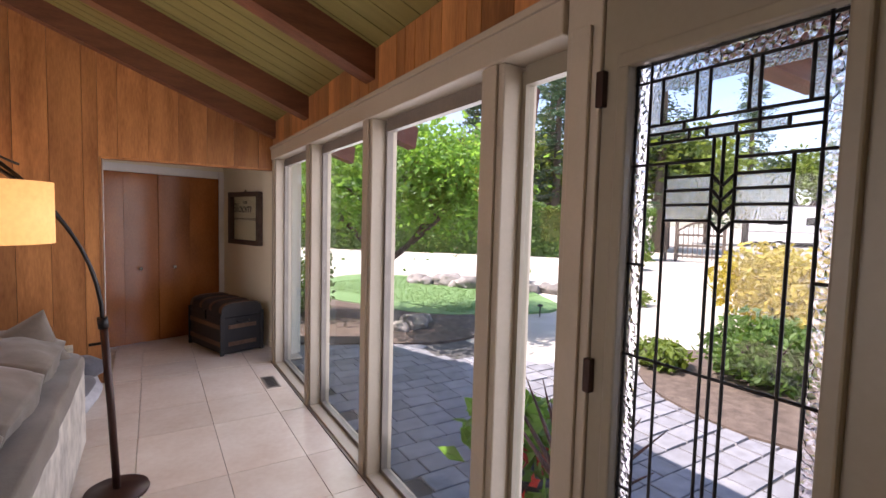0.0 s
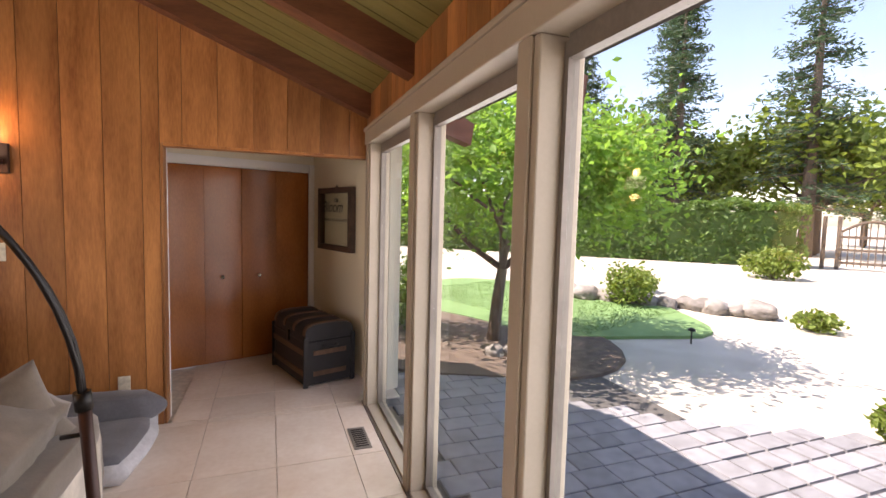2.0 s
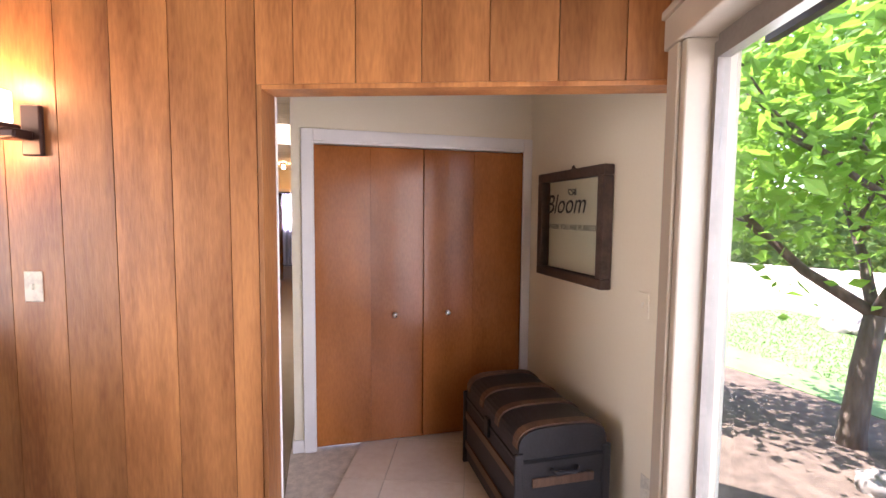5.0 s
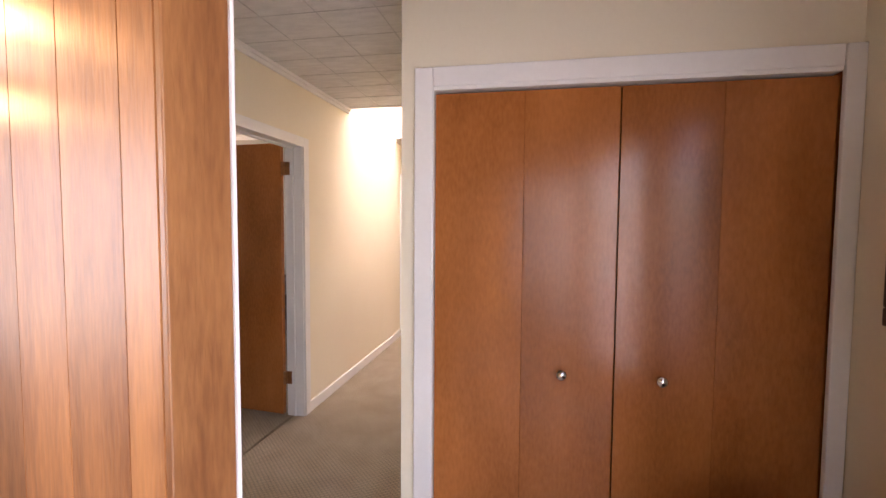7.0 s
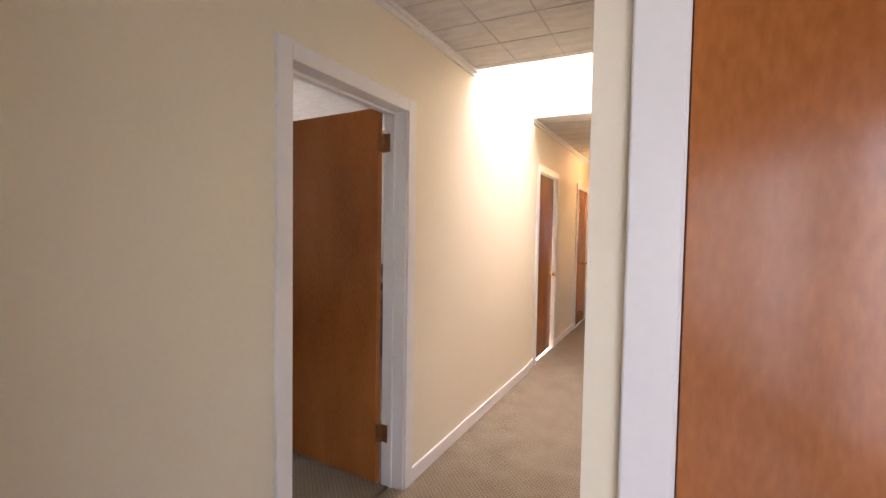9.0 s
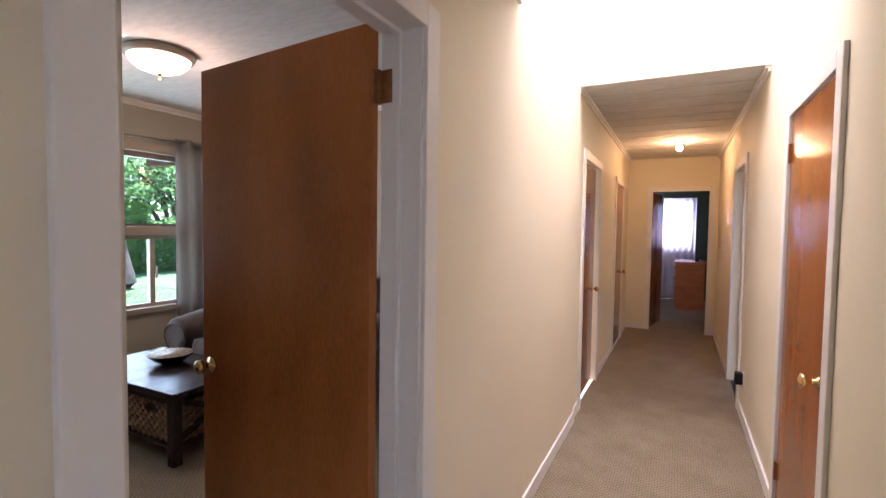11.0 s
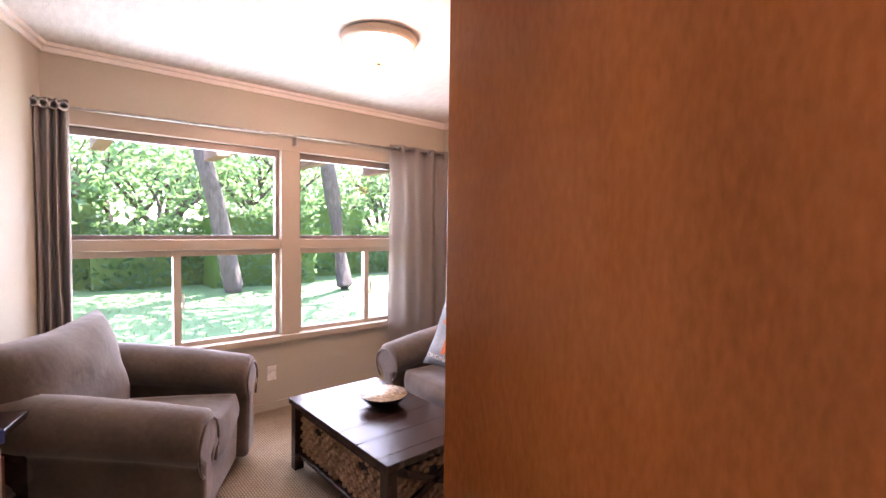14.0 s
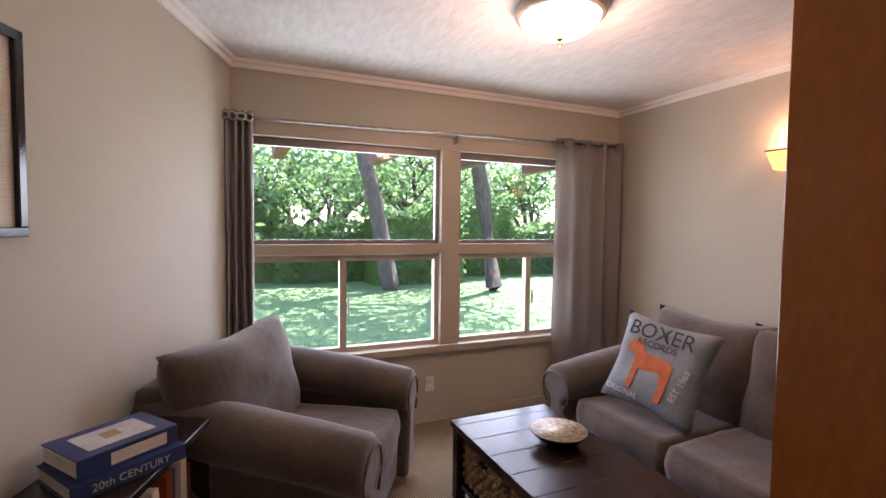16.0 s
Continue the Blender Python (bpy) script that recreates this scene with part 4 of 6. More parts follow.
# ---- large structure: the small sitting room ----
RX, RY, RC = -5.893, 5.488, 2.64
structure("floor_room", floor_plate([(-6.02, 2.0), (-1.95, 0.75), (-1.95, 5.6), (-6.02, 5.6)], -0.131, -0.001), M["carpet"], MI, "beige looped carpet in the sitting room", "carpet")
structure("ceiling_room", floor_plate([(-6.02, 1.85), (-1.94, 0.6), (-1.94, 5.6), (-6.02, 5.6)], RC, RC + 0.06), M["ceiling"], MI, "brushed textured white ceiling", "ceiling")
structure("wall_room_right", boxed(-6.02, -1.94, RY, RY + 0.1, 0, 2.7), M["grey_wall"], MI, "grey painted sitting room wall", "wall")
WY0, WY1, WZ0, WZ1 = 2.26, 4.98, 0.60, 2.20
bm = bmesh.new()
box(bm, RX - 0.13, RX, 1.6, WY0, 0, 2.7)
box(bm, RX - 0.13, RX, WY1, 5.6, 0, 2.7)
box(bm, RX - 0.13, RX, WY0, WY1, 0, WZ0)
box(bm, RX - 0.13, RX, WY0, WY1, WZ1, 2.7)
structure("wall_room_window", bm, M["grey_wall"], MI, "grey painted wall round the wide window", "wall")
win = thing("window_2", MI, "wide white window of four lights with sliding lower sashes", "window", "", "structure")
F = RX + 0.0
bm = bmesh.new()
box(bm, F - 0.13, F + 0.02, WY0 - 0.06, WY0, WZ0 - 0.02, WZ1 + 0.06, 0.004)
box(bm, F - 0.13, F + 0.02, WY1, WY1 + 0.06, WZ0 - 0.02, WZ1 + 0.06, 0.004)
box(bm, F - 0.13, F + 0.02, WY0, WY1, WZ1 - 0.04, WZ1 + 0.06, 0.004)
part("window_frame", bm, M["frame"], win)
part("window_sill", boxed(F - 0.13, F + 0.045, WY0 - 0.06, WY1 + 0.06, WZ0 - 0.035, WZ0 + 0.02, 0.006), M["frame"], win)
part("mullion", boxed(F - 0.11, F + 0.015, 3.70, 3.86, WZ0 + 0.02, WZ1 - 0.04, 0.005), M["frame"], win)
for y0_, y1_ in ((WY0, 3.70), (3.86, WY1)):
    part("transom", boxed(F - 0.10, F + 0.008, y0_, y1_, 1.345, 1.425, 0.005), M["frame"], win)
    bm = bmesh.new()
    for a, b, c, d_ in ((y0_, y1_, 1.425, 1.455), (y0_, y1_, 2.105, 2.16), (y0_, y0_ + 0.03, 1.455, 2.105), (y1_ - 0.03, y1_, 1.455, 2.105)):
        box(bm, F - 0.085, F - 0.04, a, b, c, d_)
    part("upper_sash", bm, M["sash"], win)
    pane = part("pane", boxed(F - 0.066, F - 0.060, y0_ + 0.03, y1_ - 0.03, 1.455, 2.105), M["blue_glass"], win)
    pane.visible_shadow = False
    mid = 2.94 if y0_ < 3 else 4.55
    bm = bmesh.new()
    for a, b, c, d_ in ((y0_, y1_, 0.62, 0.655), (y0_, y1_, 1.30, 1.345), (y0_, y0_ + 0.035, 0.655, 1.30), (y1_ - 0.035, y1_, 0.655, 1.30), (mid - 0.025, mid + 0.025, 0.655, 1.30)):
        box(bm, F - 0.09, F - 0.035, a, b, c, d_)
    part("slider_frame", bm, M["frame"], win)
    part("latch", boxed(F - 0.036, F - 0.02, mid + 0.03, mid + 0.045, 0.9, 1.02, 0.003), M["white"], win)
    for a, b in ((y0_ + 0.035, mid - 0.025), (mid + 0.025, y1_ - 0.035)):
        pane = part("pane", boxed(F - 0.066, F - 0.060, a, b, 0.655, 1.30), M["blue_glass"], win)
        pane.visible_shadow = False
bm = bmesh.new()
for d0, d1, h in ((0.0, 0.02, 0.055), (0.02, 0.05, 0.025)):
    box(bm, RX + d0, RX + d1, 2.0, RY, RC - h, RC, 0.003)
    box(bm, RX, -1.95, RY - d1, RY - d0, RC - h, RC, 0.003)
structure("trim_crown_room", bm, M["white"], MI, "pale crown moulding round the sitting room", "trim")
bm = bmesh.new()
for d0, d1, h in ((0.0, 0.02, 0.055), (0.02, 0.05, 0.025)):
    box(bm, -7.0, -2.6, 0.16 + d0, 0.16 + d1, RC - h, RC, 0.003)
structure("trim_crown_slant", bm, M["white"], ML, "pale crown moulding on the slanted wall", "trim")
bm = bmesh.new()
box(bm, RX, RX + 0.013, 2.0, RY, 0, 0.07, 0.004)
box(bm, RX, -1.95, RY - 0.013, RY, 0, 0.07, 0.004)
structure("baseboard_room", bm, M["grey_wall"], MI, "grey painted baseboard", "baseboard")

# ---- things: living room and vestibule ----
def outlet(m, label, mat="plate", name="power_outlet", switch=False):
    ob = thing(name, m, label, "light switch" if switch else "outlet")
    part("plate", boxed(-0.038, 0.038, -0.006, 0.0, -0.06, 0.06, 0.003), M[mat], ob)
    if switch:
        part("toggle", boxed(-0.006, 0.006, -0.016, -0.005, -0.012, 0.012, 0.002), M[mat], ob)
    else:
        for z in (0.022, -0.022):
            part("socket", boxed(-0.015, 0.015, -0.008, -0.005, z - 0.014, z + 0.014, 0.003), M[mat], ob)
    return ob


def vent(m):
    ob = thing("floor_vent", m, "brown metal floor register set in the tiles", "floor vent", "floor vents")
    part("frame", boxed(-0.06, 0.06, -0.16, 0.16, 0.001, 0.005, 0.001), M["sash"], ob)
    for k in range(9):
        y = -0.12 + 0.03 * k
        part("slat", boxed(-0.042, 0.042, y - 0.009, y + 0.004, 0.0055, 0.008), M["dark"], ob)
    return ob


outlet(ML @ pose(-2.375, 0.0, 1.265), "almond light switch on the cedar wall", "plate", "light_switch", True)
outlet(ML @ pose(-1.705, 0.0, 0.32), "almond outlet low on the cedar wall")
outlet(pose(0.935, 0.18, 0.30, 0, 0, -90), "almond outlet on the vestibule wall")
outlet(pose(0.935, 0.25, 1.15, 0, 0, -90), "cream blank plate on the vestibule wall", "cream", "wall_plate", True)
vent(ML @ pose(-0.15, -0.64, 0))
vent(ML @ pose(-0.15, -2.92, 0))

# sconce on the cedar wall
sc = thing("wall_sconce", ML @ pose(-2.42, 0.0, 1.86), "lit bronze wall sconce with an opal glass shade", "wall lamp")
part("backplate", boxed(0.045, 0.125, -0.022, 0.0, -0.09, 0.10, 0.006), M["bronze_base"], sc)
bm = boxed(0.0, 0.10, -0.10, -0.022, -0.035, 0.0, 0.008)
box(bm, -0.10, 0.08, -0.17, -0.05, 0.0, 0.018, 0.006)
box(bm, -0.05, -0.01, -0.13, -0.09, -0.03, 0.0, 0.006)
part("arm", bm, M["bronze_base"], sc)
part("shade", lathe([(0.085, 0.018), (0.09, 0.03), (0.09, 0.135), (0.086, 0.135), (0.084, 0.03), (0.0, 0.024)], 32, None, pose(-0.02, -0.11, 0)), M["lit_glass"], sc, "glowing opal glass shade")
bulb("sconce_bulb", ML @ Vector((-2.44, -0.11, 2.04)), 1.7)
bulb("sconce_low_bulb", ML @ Vector((-2.44, -0.10, 1.80)), 0.7)

# arc floor lamp
lamp = thing("floor_lamp", ML @ pose(-1.25, -2.05, 0), "arching black floor lamp with a lit drum shade", "floor lamp")
part("base", lathe([(0.15, 0), (0.155, 0.012), (0.15, 0.028), (0.03, 0.034), (0, 0.034)], 40), M["bronze_base"], lamp)
part("pole", tube([(0, 0, 0.03), (-0.02, 0, 0.5), (-0.045, 0.0, 0.95)], 0.019, 14), M["bronze_base"], lamp)
part("collar", tube([(-0.045, 0, 0.93), (-0.05, 0, 0.99)], 0.025, 14), M["black_metal"], lamp)
part("knob", tube([(-0.04, 0, 0.85), (-0.11, 0, 0.845)], 0.008, 8), M["black_metal"], lamp)
for k, (dx, dz) in enumerate(((0, 0), (0.012, -0.02), (-0.03, 0.10))):
    pts = []
    for i in range(17):
        s = i / 16
        pts.append((-0.048 - (0.95 + dz) * (1 - math.cos(s * 1.5)) * 1.0 + dx * s, -0.35 * s ** 1.4 - 0.012 * (k - 1), 0.97 + (0.98 + dz) * math.sin(s * 1.5)))
    part("arc_rod", tube(pts, 0.009, 8), M["black_metal"], lamp)
part("hanger", tube([(-0.46, -0.2, 1.62), (-0.46, -0.2, 1.78), (-0.42, -0.18, 1.80), (-0.34, -0.14, 1.76)], 0.006, 8), M["black_metal"], lamp)
part("shade", lathe([(0.215, 1.40), (0.215, 1.68), (0.211, 1.68), (0.211, 1.40)], 48, None, pose(-0.42, -0.22, 0)), M["shade"], lamp, "glowing linen drum shade")
bulb("lamp_bulb", ML @ Vector((-1.67, -2.27, 1.5)), 1.6, (1.0, 0.62, 0.30), 0.06)

# sofa with its back to the window wall
sofa = thing("sofa", ML @ pose(-1.90, -2.50, 0), "grey suede sofa with loose pillows, its mottled back towards the walkway", "sofa")
part("base", boxed(-0.45, 0.40, -1.15, 1.15, 0.05, 0.42, 0.03), M["grey_suede"], sofa)
bm = boxed(0.34, 0.45, -1.15, 1.15, 0.03, 0.58, 0.03)
part("back_panel", bm, M["sofa_side"], sofa, "mottled pale back panel")
for k, y in enumerate((-0.72, 0.0, 0.72)):
    part("back_cushion", cushion(0.34, 0.74, 0.40, pose(0.17, y, 0.62, 0, 18, 0), 0.4, 0.02, k), M["grey_suede"], sofa)
    part("seat_cushion", cushion(0.66, 0.72, 0.20, pose(-0.12, y, 0.47), 0.25, 0.012, k + 9), M["grey_suede"], sofa)
for s in (-1, 1):
    part("arm", cushion(0.86, 0.24, 0.54, pose(-0.03, s * 1.22, 0.30), 0.25, 0.02, 20 + s), M["grey_suede"], sofa)
part("top_roll", cushion(0.20, 2.3, 0.14, pose(0.36, 0, 0.59), 0.45, 0.02, 31), M["grey_suede"], sofa)
solid("throw_pillow", pillow(0.48, 0.46, 0.08, 5), M["pink_pillow"], ML @ pose(-2.05, -2.2, 0.76, 0, 30, 70), "pale pink square throw pillow on the sofa", "pillow")
solid("throw_pillow", pillow(0.50, 0.40, 0.085, 8), M["grey_suede"], ML @ pose(-1.76, -1.60, 0.66, 0, -25, 20), "dark grey throw pillow on the sofa", "pillow")

# pet bed against the cedar wall
bed = thing("pet_bed", ML @ pose(-2.04, -0.42, 0), "charcoal bolstered pet bed with pale fleece sides", "pet bed")
part("base", cushion(1.12, 0.86, 0.13, pose(0, 0, 0.07), 0.3, 0.008, 2), M["pale_fleece"], bed, "pale fleece base")
part("mat", cushion(1.04, 0.76, 0.06, pose(0, -0.02, 0.135), 0.3, 0.008, 3), M["pet_grey"], bed)
part("back_bolster", cushion(1.10, 0.21, 0.21, pose(0.0, 0.28, 0.20), 0.55, 0.006, 4), M["pet_grey"], bed)
part("side_bolster", cushion(0.20, 0.72, 0.20, pose(-0.48, -0.02, 0.20), 0.45, 0.006, 6), M["pet_grey"], bed)
part("piping", tube([(0.50, 0.28 + 0.09 * math.cos(a), 0.20 + 0.092 * math.sin(a)) for a in [k * 2 * math.pi / 20 for k in range(21)]], 0.006, 6), M["ink"], bed)

# domed travel trunk
trunk = thing("trunk", pose(0.595, 0.74, 0, 0, 0, 0), "domed black leather travel trunk with wooden slats", "trunk")
TW, TD = 0.23, 0.40


def dome(x):
    return 0.50 + 0.075 * math.cos(x / TW * math.pi / 2) ** 0.8


outline = [(-TW, 0.02), (TW, 0.02)] + [(math.copysign(TW * abs(math.cos(a)) ** 0.55, math.cos(a)), 0.47 + 0.10 * abs(math.sin(a)) ** 0.7) for a in [k * math.pi / 14 for k in range(15)]]
part("body", prism(bmesh.new(), outline, -TD, TD), M["leather"], trunk)
for y in (-0.36, -0.12, 0.12, 0.36):
    arc = [(math.copysign(TW * 1.02 * abs(math.cos(a)) ** 0.55, math.cos(a)), y, 0.474 + 0.105 * abs(math.sin(a)) ** 0.7) for a in [k * math.pi / 14 for k in range(15)]]
    bm = bmesh.new()
    for p, q in zip(arc, arc[1:]):
        prism(bm, [(p[0], p[2]), (q[0], q[2]), (q[0] * 0.96, q[2] - 0.012), (p[0] * 0.96, p[2] - 0.012)], y - 0.026, y + 0.026)
    part("slat", bm, M["strap"], trunk, "brown wooden slat over the lid")
for z in (0.12, 0.31):
    bm = boxed(-TW - 0.010, -TW, -TD, TD, z - 0.025, z + 0.025, 0.004)
    part("side_rail", bm, M["strap"], trunk, "brown wooden rail")
    part("end_rail", boxed(-TW * 0.7, TW * 0.7, -TD - 0.012, -TD, z - 0.022, z + 0.022, 0.004), M["strap"], trunk, "brown wooden rail")
for x in (-TW, TW):
    for y in (-TD, TD):
        part("corner", boxed(x - 0.022, x + 0.022, y - 0.012, y + 0.012, 0.0, 0.46, 0.008), M["leather"], trunk)
part("rim", boxed(-TW - 0.006, TW + 0.006, -TD - 0.006, TD + 0.006, 0.405, 0.425, 0.004), M["black_metal"], trunk)
part("handle", tube([(-0.07, -TD - 0.012, 0.37), (-0.05, -TD - 0.035, 0.36), (0.05, -TD - 0.035, 0.36), (0.07, -TD - 0.012, 0.37)], 0.011, 8), M["leather"], trunk, "leather carrying handle")
part("hasp", boxed(-TW - 0.018, -TW, -0.03, 0.03, 0.36, 0.46, 0.004), M["black_metal"], trunk)

# framed glass sign
sign = thing("framed_sign", pose(0.932, 0.875, 1.502, 0, 0, -90), "weathered wooden window frame with lettering on its glass", "picture frame")
for a, b, c, d_ in ((-0.343, 0.343, 0.262, 0.316), (-0.343, 0.343, -0.316, -0.262), (-0.343, -0.29, -0.262, 0.262), (0.29, 0.343, -0.262, 0.262)):
    part("frame_rail", boxed(a, b, -0.062, 0.0, c, d_, 0.006), M["old_frame"], sign)
pane = part("glass", boxed(-0.29, 0.29, -0.040, -0.037, -0.262, 0.262), M["glass"], sign)
part("hook", tube([(-0.02, -0.02, 0.316), (0.0, -0.02, 0.338), (0.02, -0.02, 0.316)], 0.006, 8), M["old_frame"], sign)
writing("lettering", "Bloom", 0.16, M["ink"], sign, pose(-0.05, -0.043, 0.12, 90, 0, 0), "black script lettering")
writing("lettering", "WHERE YOU ARE PLANTED", 0.043, M["ink"], sign, pose(0.02, -0.043, -0.01, 90, 0, 0), "small black lettering")
part("flourish", tube([(0.03 + 0.04 * math.sin(k * 0.7), -0.043, 0.19 + 0.018 * math.cos(k * 1.1)) for k in range(12)], 0.0035, 6), M["ink"], sign)

sign.scale = (1.08, 1.0, 1.02)

# hall fixtures
hl = thing("ceiling_light", pose(-1.198, 7.79, HC), "bare bulb ceiling light in the hall", "ceiling light")
part("canopy", lathe([(0.06, 0.0), (0.06, -0.02), (0.03, -0.03), (0.0, -0.03)], 24), M["white"], hl)
part("bulb", lathe([(0.0, -0.115), (0.03, -0.10), (0.036, -0.075), (0.018, -0.03)], 16), M["bare_bulb"], hl, "glowing bulb")
bulb("hall_bulb", (-1.198, 7.79, HC - 0.18), 3)
ol = outlet(pose(HR, 5.87, 0.32, 0, 0, -90), "white outlet with a black plug adapter", "white_plate")
part("adapter", boxed(-0.035, 0.035, -0.06, -0.008, -0.04, 0.05, 0.008), M["black_metal"], ol, "black plug-in adapter")
outlet(pose(-0.65, 9.15, 1.2), "almond light switch at the hall end", "plate", "light_switch", True)

# ---- things: sitting room ----
def stuffed_back(each, x, depth, seed, spare=0.10):
    b = pillow(each + spare, 0.56 if spare > 0.2 else 0.62, 0.16, seed)
    bmesh.ops.transform(b, verts=b.verts, matrix=pose(x, depth / 2 - 0.29, 0.66 if spare > 0.2 else 0.70, -14, 0, 0))
    return b


def armchair_parts(ob, w, seats, mat, arm_w=0.27, depth=0.95):
    """Upholstered seat facing -y with rolled, flared arms; w is the width over the arms."""
    inner = w - 2 * arm_w
    part("base", boxed(-w / 2 + 0.05, w / 2 - 0.05, -depth / 2 + 0.04, depth / 2 - 0.05, 0.05, 0.32, 0.03), mat, ob)
    part("back_rest", cushion(w - 0.1, 0.24, 0.70, pose(0, depth / 2 - 0.12, 0.45, -8, 0, 0), 0.3, 0.012, 1), mat, ob)
    for s in (-1, 1):
        b = bmesh.new()
        rows = []
        for i in range(13):
            t = i / 12
            y = depth / 2 - 0.05 - t * (depth - 0.02)
            top = 0.76 - 0.12 * t ** 1.5
            flare = 0.035 + 0.03 * t
            ring = []
            for k in range(14):
                a = -0.35 * math.pi + k / 13 * 1.7 * math.pi
                ring.append((s * (w / 2 - arm_w / 2 + flare * 0.3) + s * (arm_w / 2) * 1.0 * math.cos(a), top - 0.12 + 0.12 * math.sin(a)))
            ring = [(s * (w / 2 - 0.05), 0.06)] + ring + [(s * (w / 2 - arm_w + 0.03), 0.06)]
            wob = 0.006 * noise.noise(Vector((t * 6, s, w)))
            rows.append([b.verts.new((x + wob, y, z)) for x, z in ring])
        for p, q in zip(rows, rows[1:]):
            for k in range(len(p)):
                f = b.faces.new((p[k], p[(k + 1) % len(p)], q[(k + 1) % len(p)], q[k]))
                f.smooth = True
        b.faces.new(rows[0])
        b.faces.new(rows[-1])
        bmesh.ops.recalc_face_normals(b, faces=b.faces)
        arm = part("arm", b, mat, ob)
        bev = arm.modifiers.new("soft", "BEVEL")
        bev.width, bev.segments, bev.limit_method, bev.angle_limit = 0.03, 3, "ANGLE", radians(50)
        part("piping", tube([(s * (w / 2 - arm_w / 2 + 0.0195) + s * (arm_w / 2) * math.cos(a), -depth / 2 - 0.034, 0.48 + 0.12 * math.sin(a)) for a in [-0.3 * math.pi + k / 12 * 1.6 * math.pi for k in range(13)]], 0.007, 6), mat, ob)
    each = inner / seats
    for k in range(seats):
        x = -inner / 2 + (k + 0.5) * each
        part("seat_cushion", cushion(each - 0.005, depth - 0.20, 0.19, pose(x, -0.10, 0.38), 0.22, 0.01, 3 + k), mat, ob)
        part("back_cushion", stuffed_back(each, x - (0.09 if seats == 1 else 0), depth, 7 + k, 0.34 if seats == 1 else 0.10), mat, ob)
    for sx in (-1, 1):
        for sy in (-1, 1):
            part("foot", boxed(sx * (w / 2 - 0.13) - 0.03, sx * (w / 2 - 0.13) + 0.03, sy * (depth / 2 - 0.12) - 0.03, sy * (depth / 2 - 0.12) + 0.03, 0.0, 0.06, 0.004), M["espresso"], ob, "short dark wooden foot")


chair = thing("armchair", pose(-5.04, 2.50, 0, 0, 0, 150), "wide brown-grey suede armchair beside the window", "armchair")
armchair_parts(chair, 1.18, 1, M["suede"], 0.29, 1.06)
chair.scale = (1.0, 1.0, 1.07)
side = thing("armchair", ML @ pose(-3.08, -0.52, 0), "grey suede armchair against the cedar wall", "armchair")
armchair_parts(side, 1.10, 1, M["grey_suede"])
side.scale = (1.0, 1.0, 1.12)
love = thing("loveseat", pose(-4.18, 4.72, 0, 0, 0, 0), "brown-grey suede loveseat against the grey wall", "sofa")
armchair_parts(love, 1.92, 2, M["suede"], 0.28, 1.02)

pil = thing("throw_pillow", pose(-4.46, 4.48, 0.76, -22, 6, 10), "square slate blue pillow printed with a rust dog and lettering", "pillow")
part("cover", pillow(0.54, 0.52, 0.085, 12), M["pillow_print"], pil)
part("piping", tube([(0.26 * a, 0.0, 0.25 * b) for a, b in ((-1, -1), (0, -0.95), (1, -1), (0.95, 0), (1, 1), (0, 0.95), (-1, 1), (-0.95, 0), (-1, -1))], 0.006, 6), M["ink"], pil)
bm = bmesh.new()
DOG = [(-0.15, 0.10), (-0.17, 0.05), (-0.15, 0.03), (-0.11, 0.035), (-0.10, -0.02), (-0.105, -0.17), (-0.075, -0.17), (-0.065, -0.05), (0.05, -0.045), (0.085, -0.10), (0.075, -0.19), (0.115, -0.19), (0.125, -0.09), (0.125, 0.02), (0.09, 0.045), (-0.06, 0.05), (-0.075, 0.10), (-0.10, 0.125)]
prism(bm, DOG, -0.089, -0.076)
part("printed_dog", bm, M["rust_print"], pil, "flat rust orange printed shape")
writing("lettering", "BOXER", 0.125, M["ink"], pil, pose(0.0, -0.084, 0.175, 84, 0, 0), "bold black lettering")
writing("lettering", "RECORDS", 0.055, M["ink"], pil, pose(0.0, -0.089, 0.105, 88, 0, 0), "black lettering")
writing("lettering", "EST 1969", 0.05, M["pale_print"], pil, pose(0.19, -0.082, -0.06, 90, -78, 6), "pale lettering")
writing("lettering", "ORIGINAL", 0.045, M["pale_print"], pil, pose(-0.12, -0.076, -0.205, 98, 0, 0), "pale lettering")

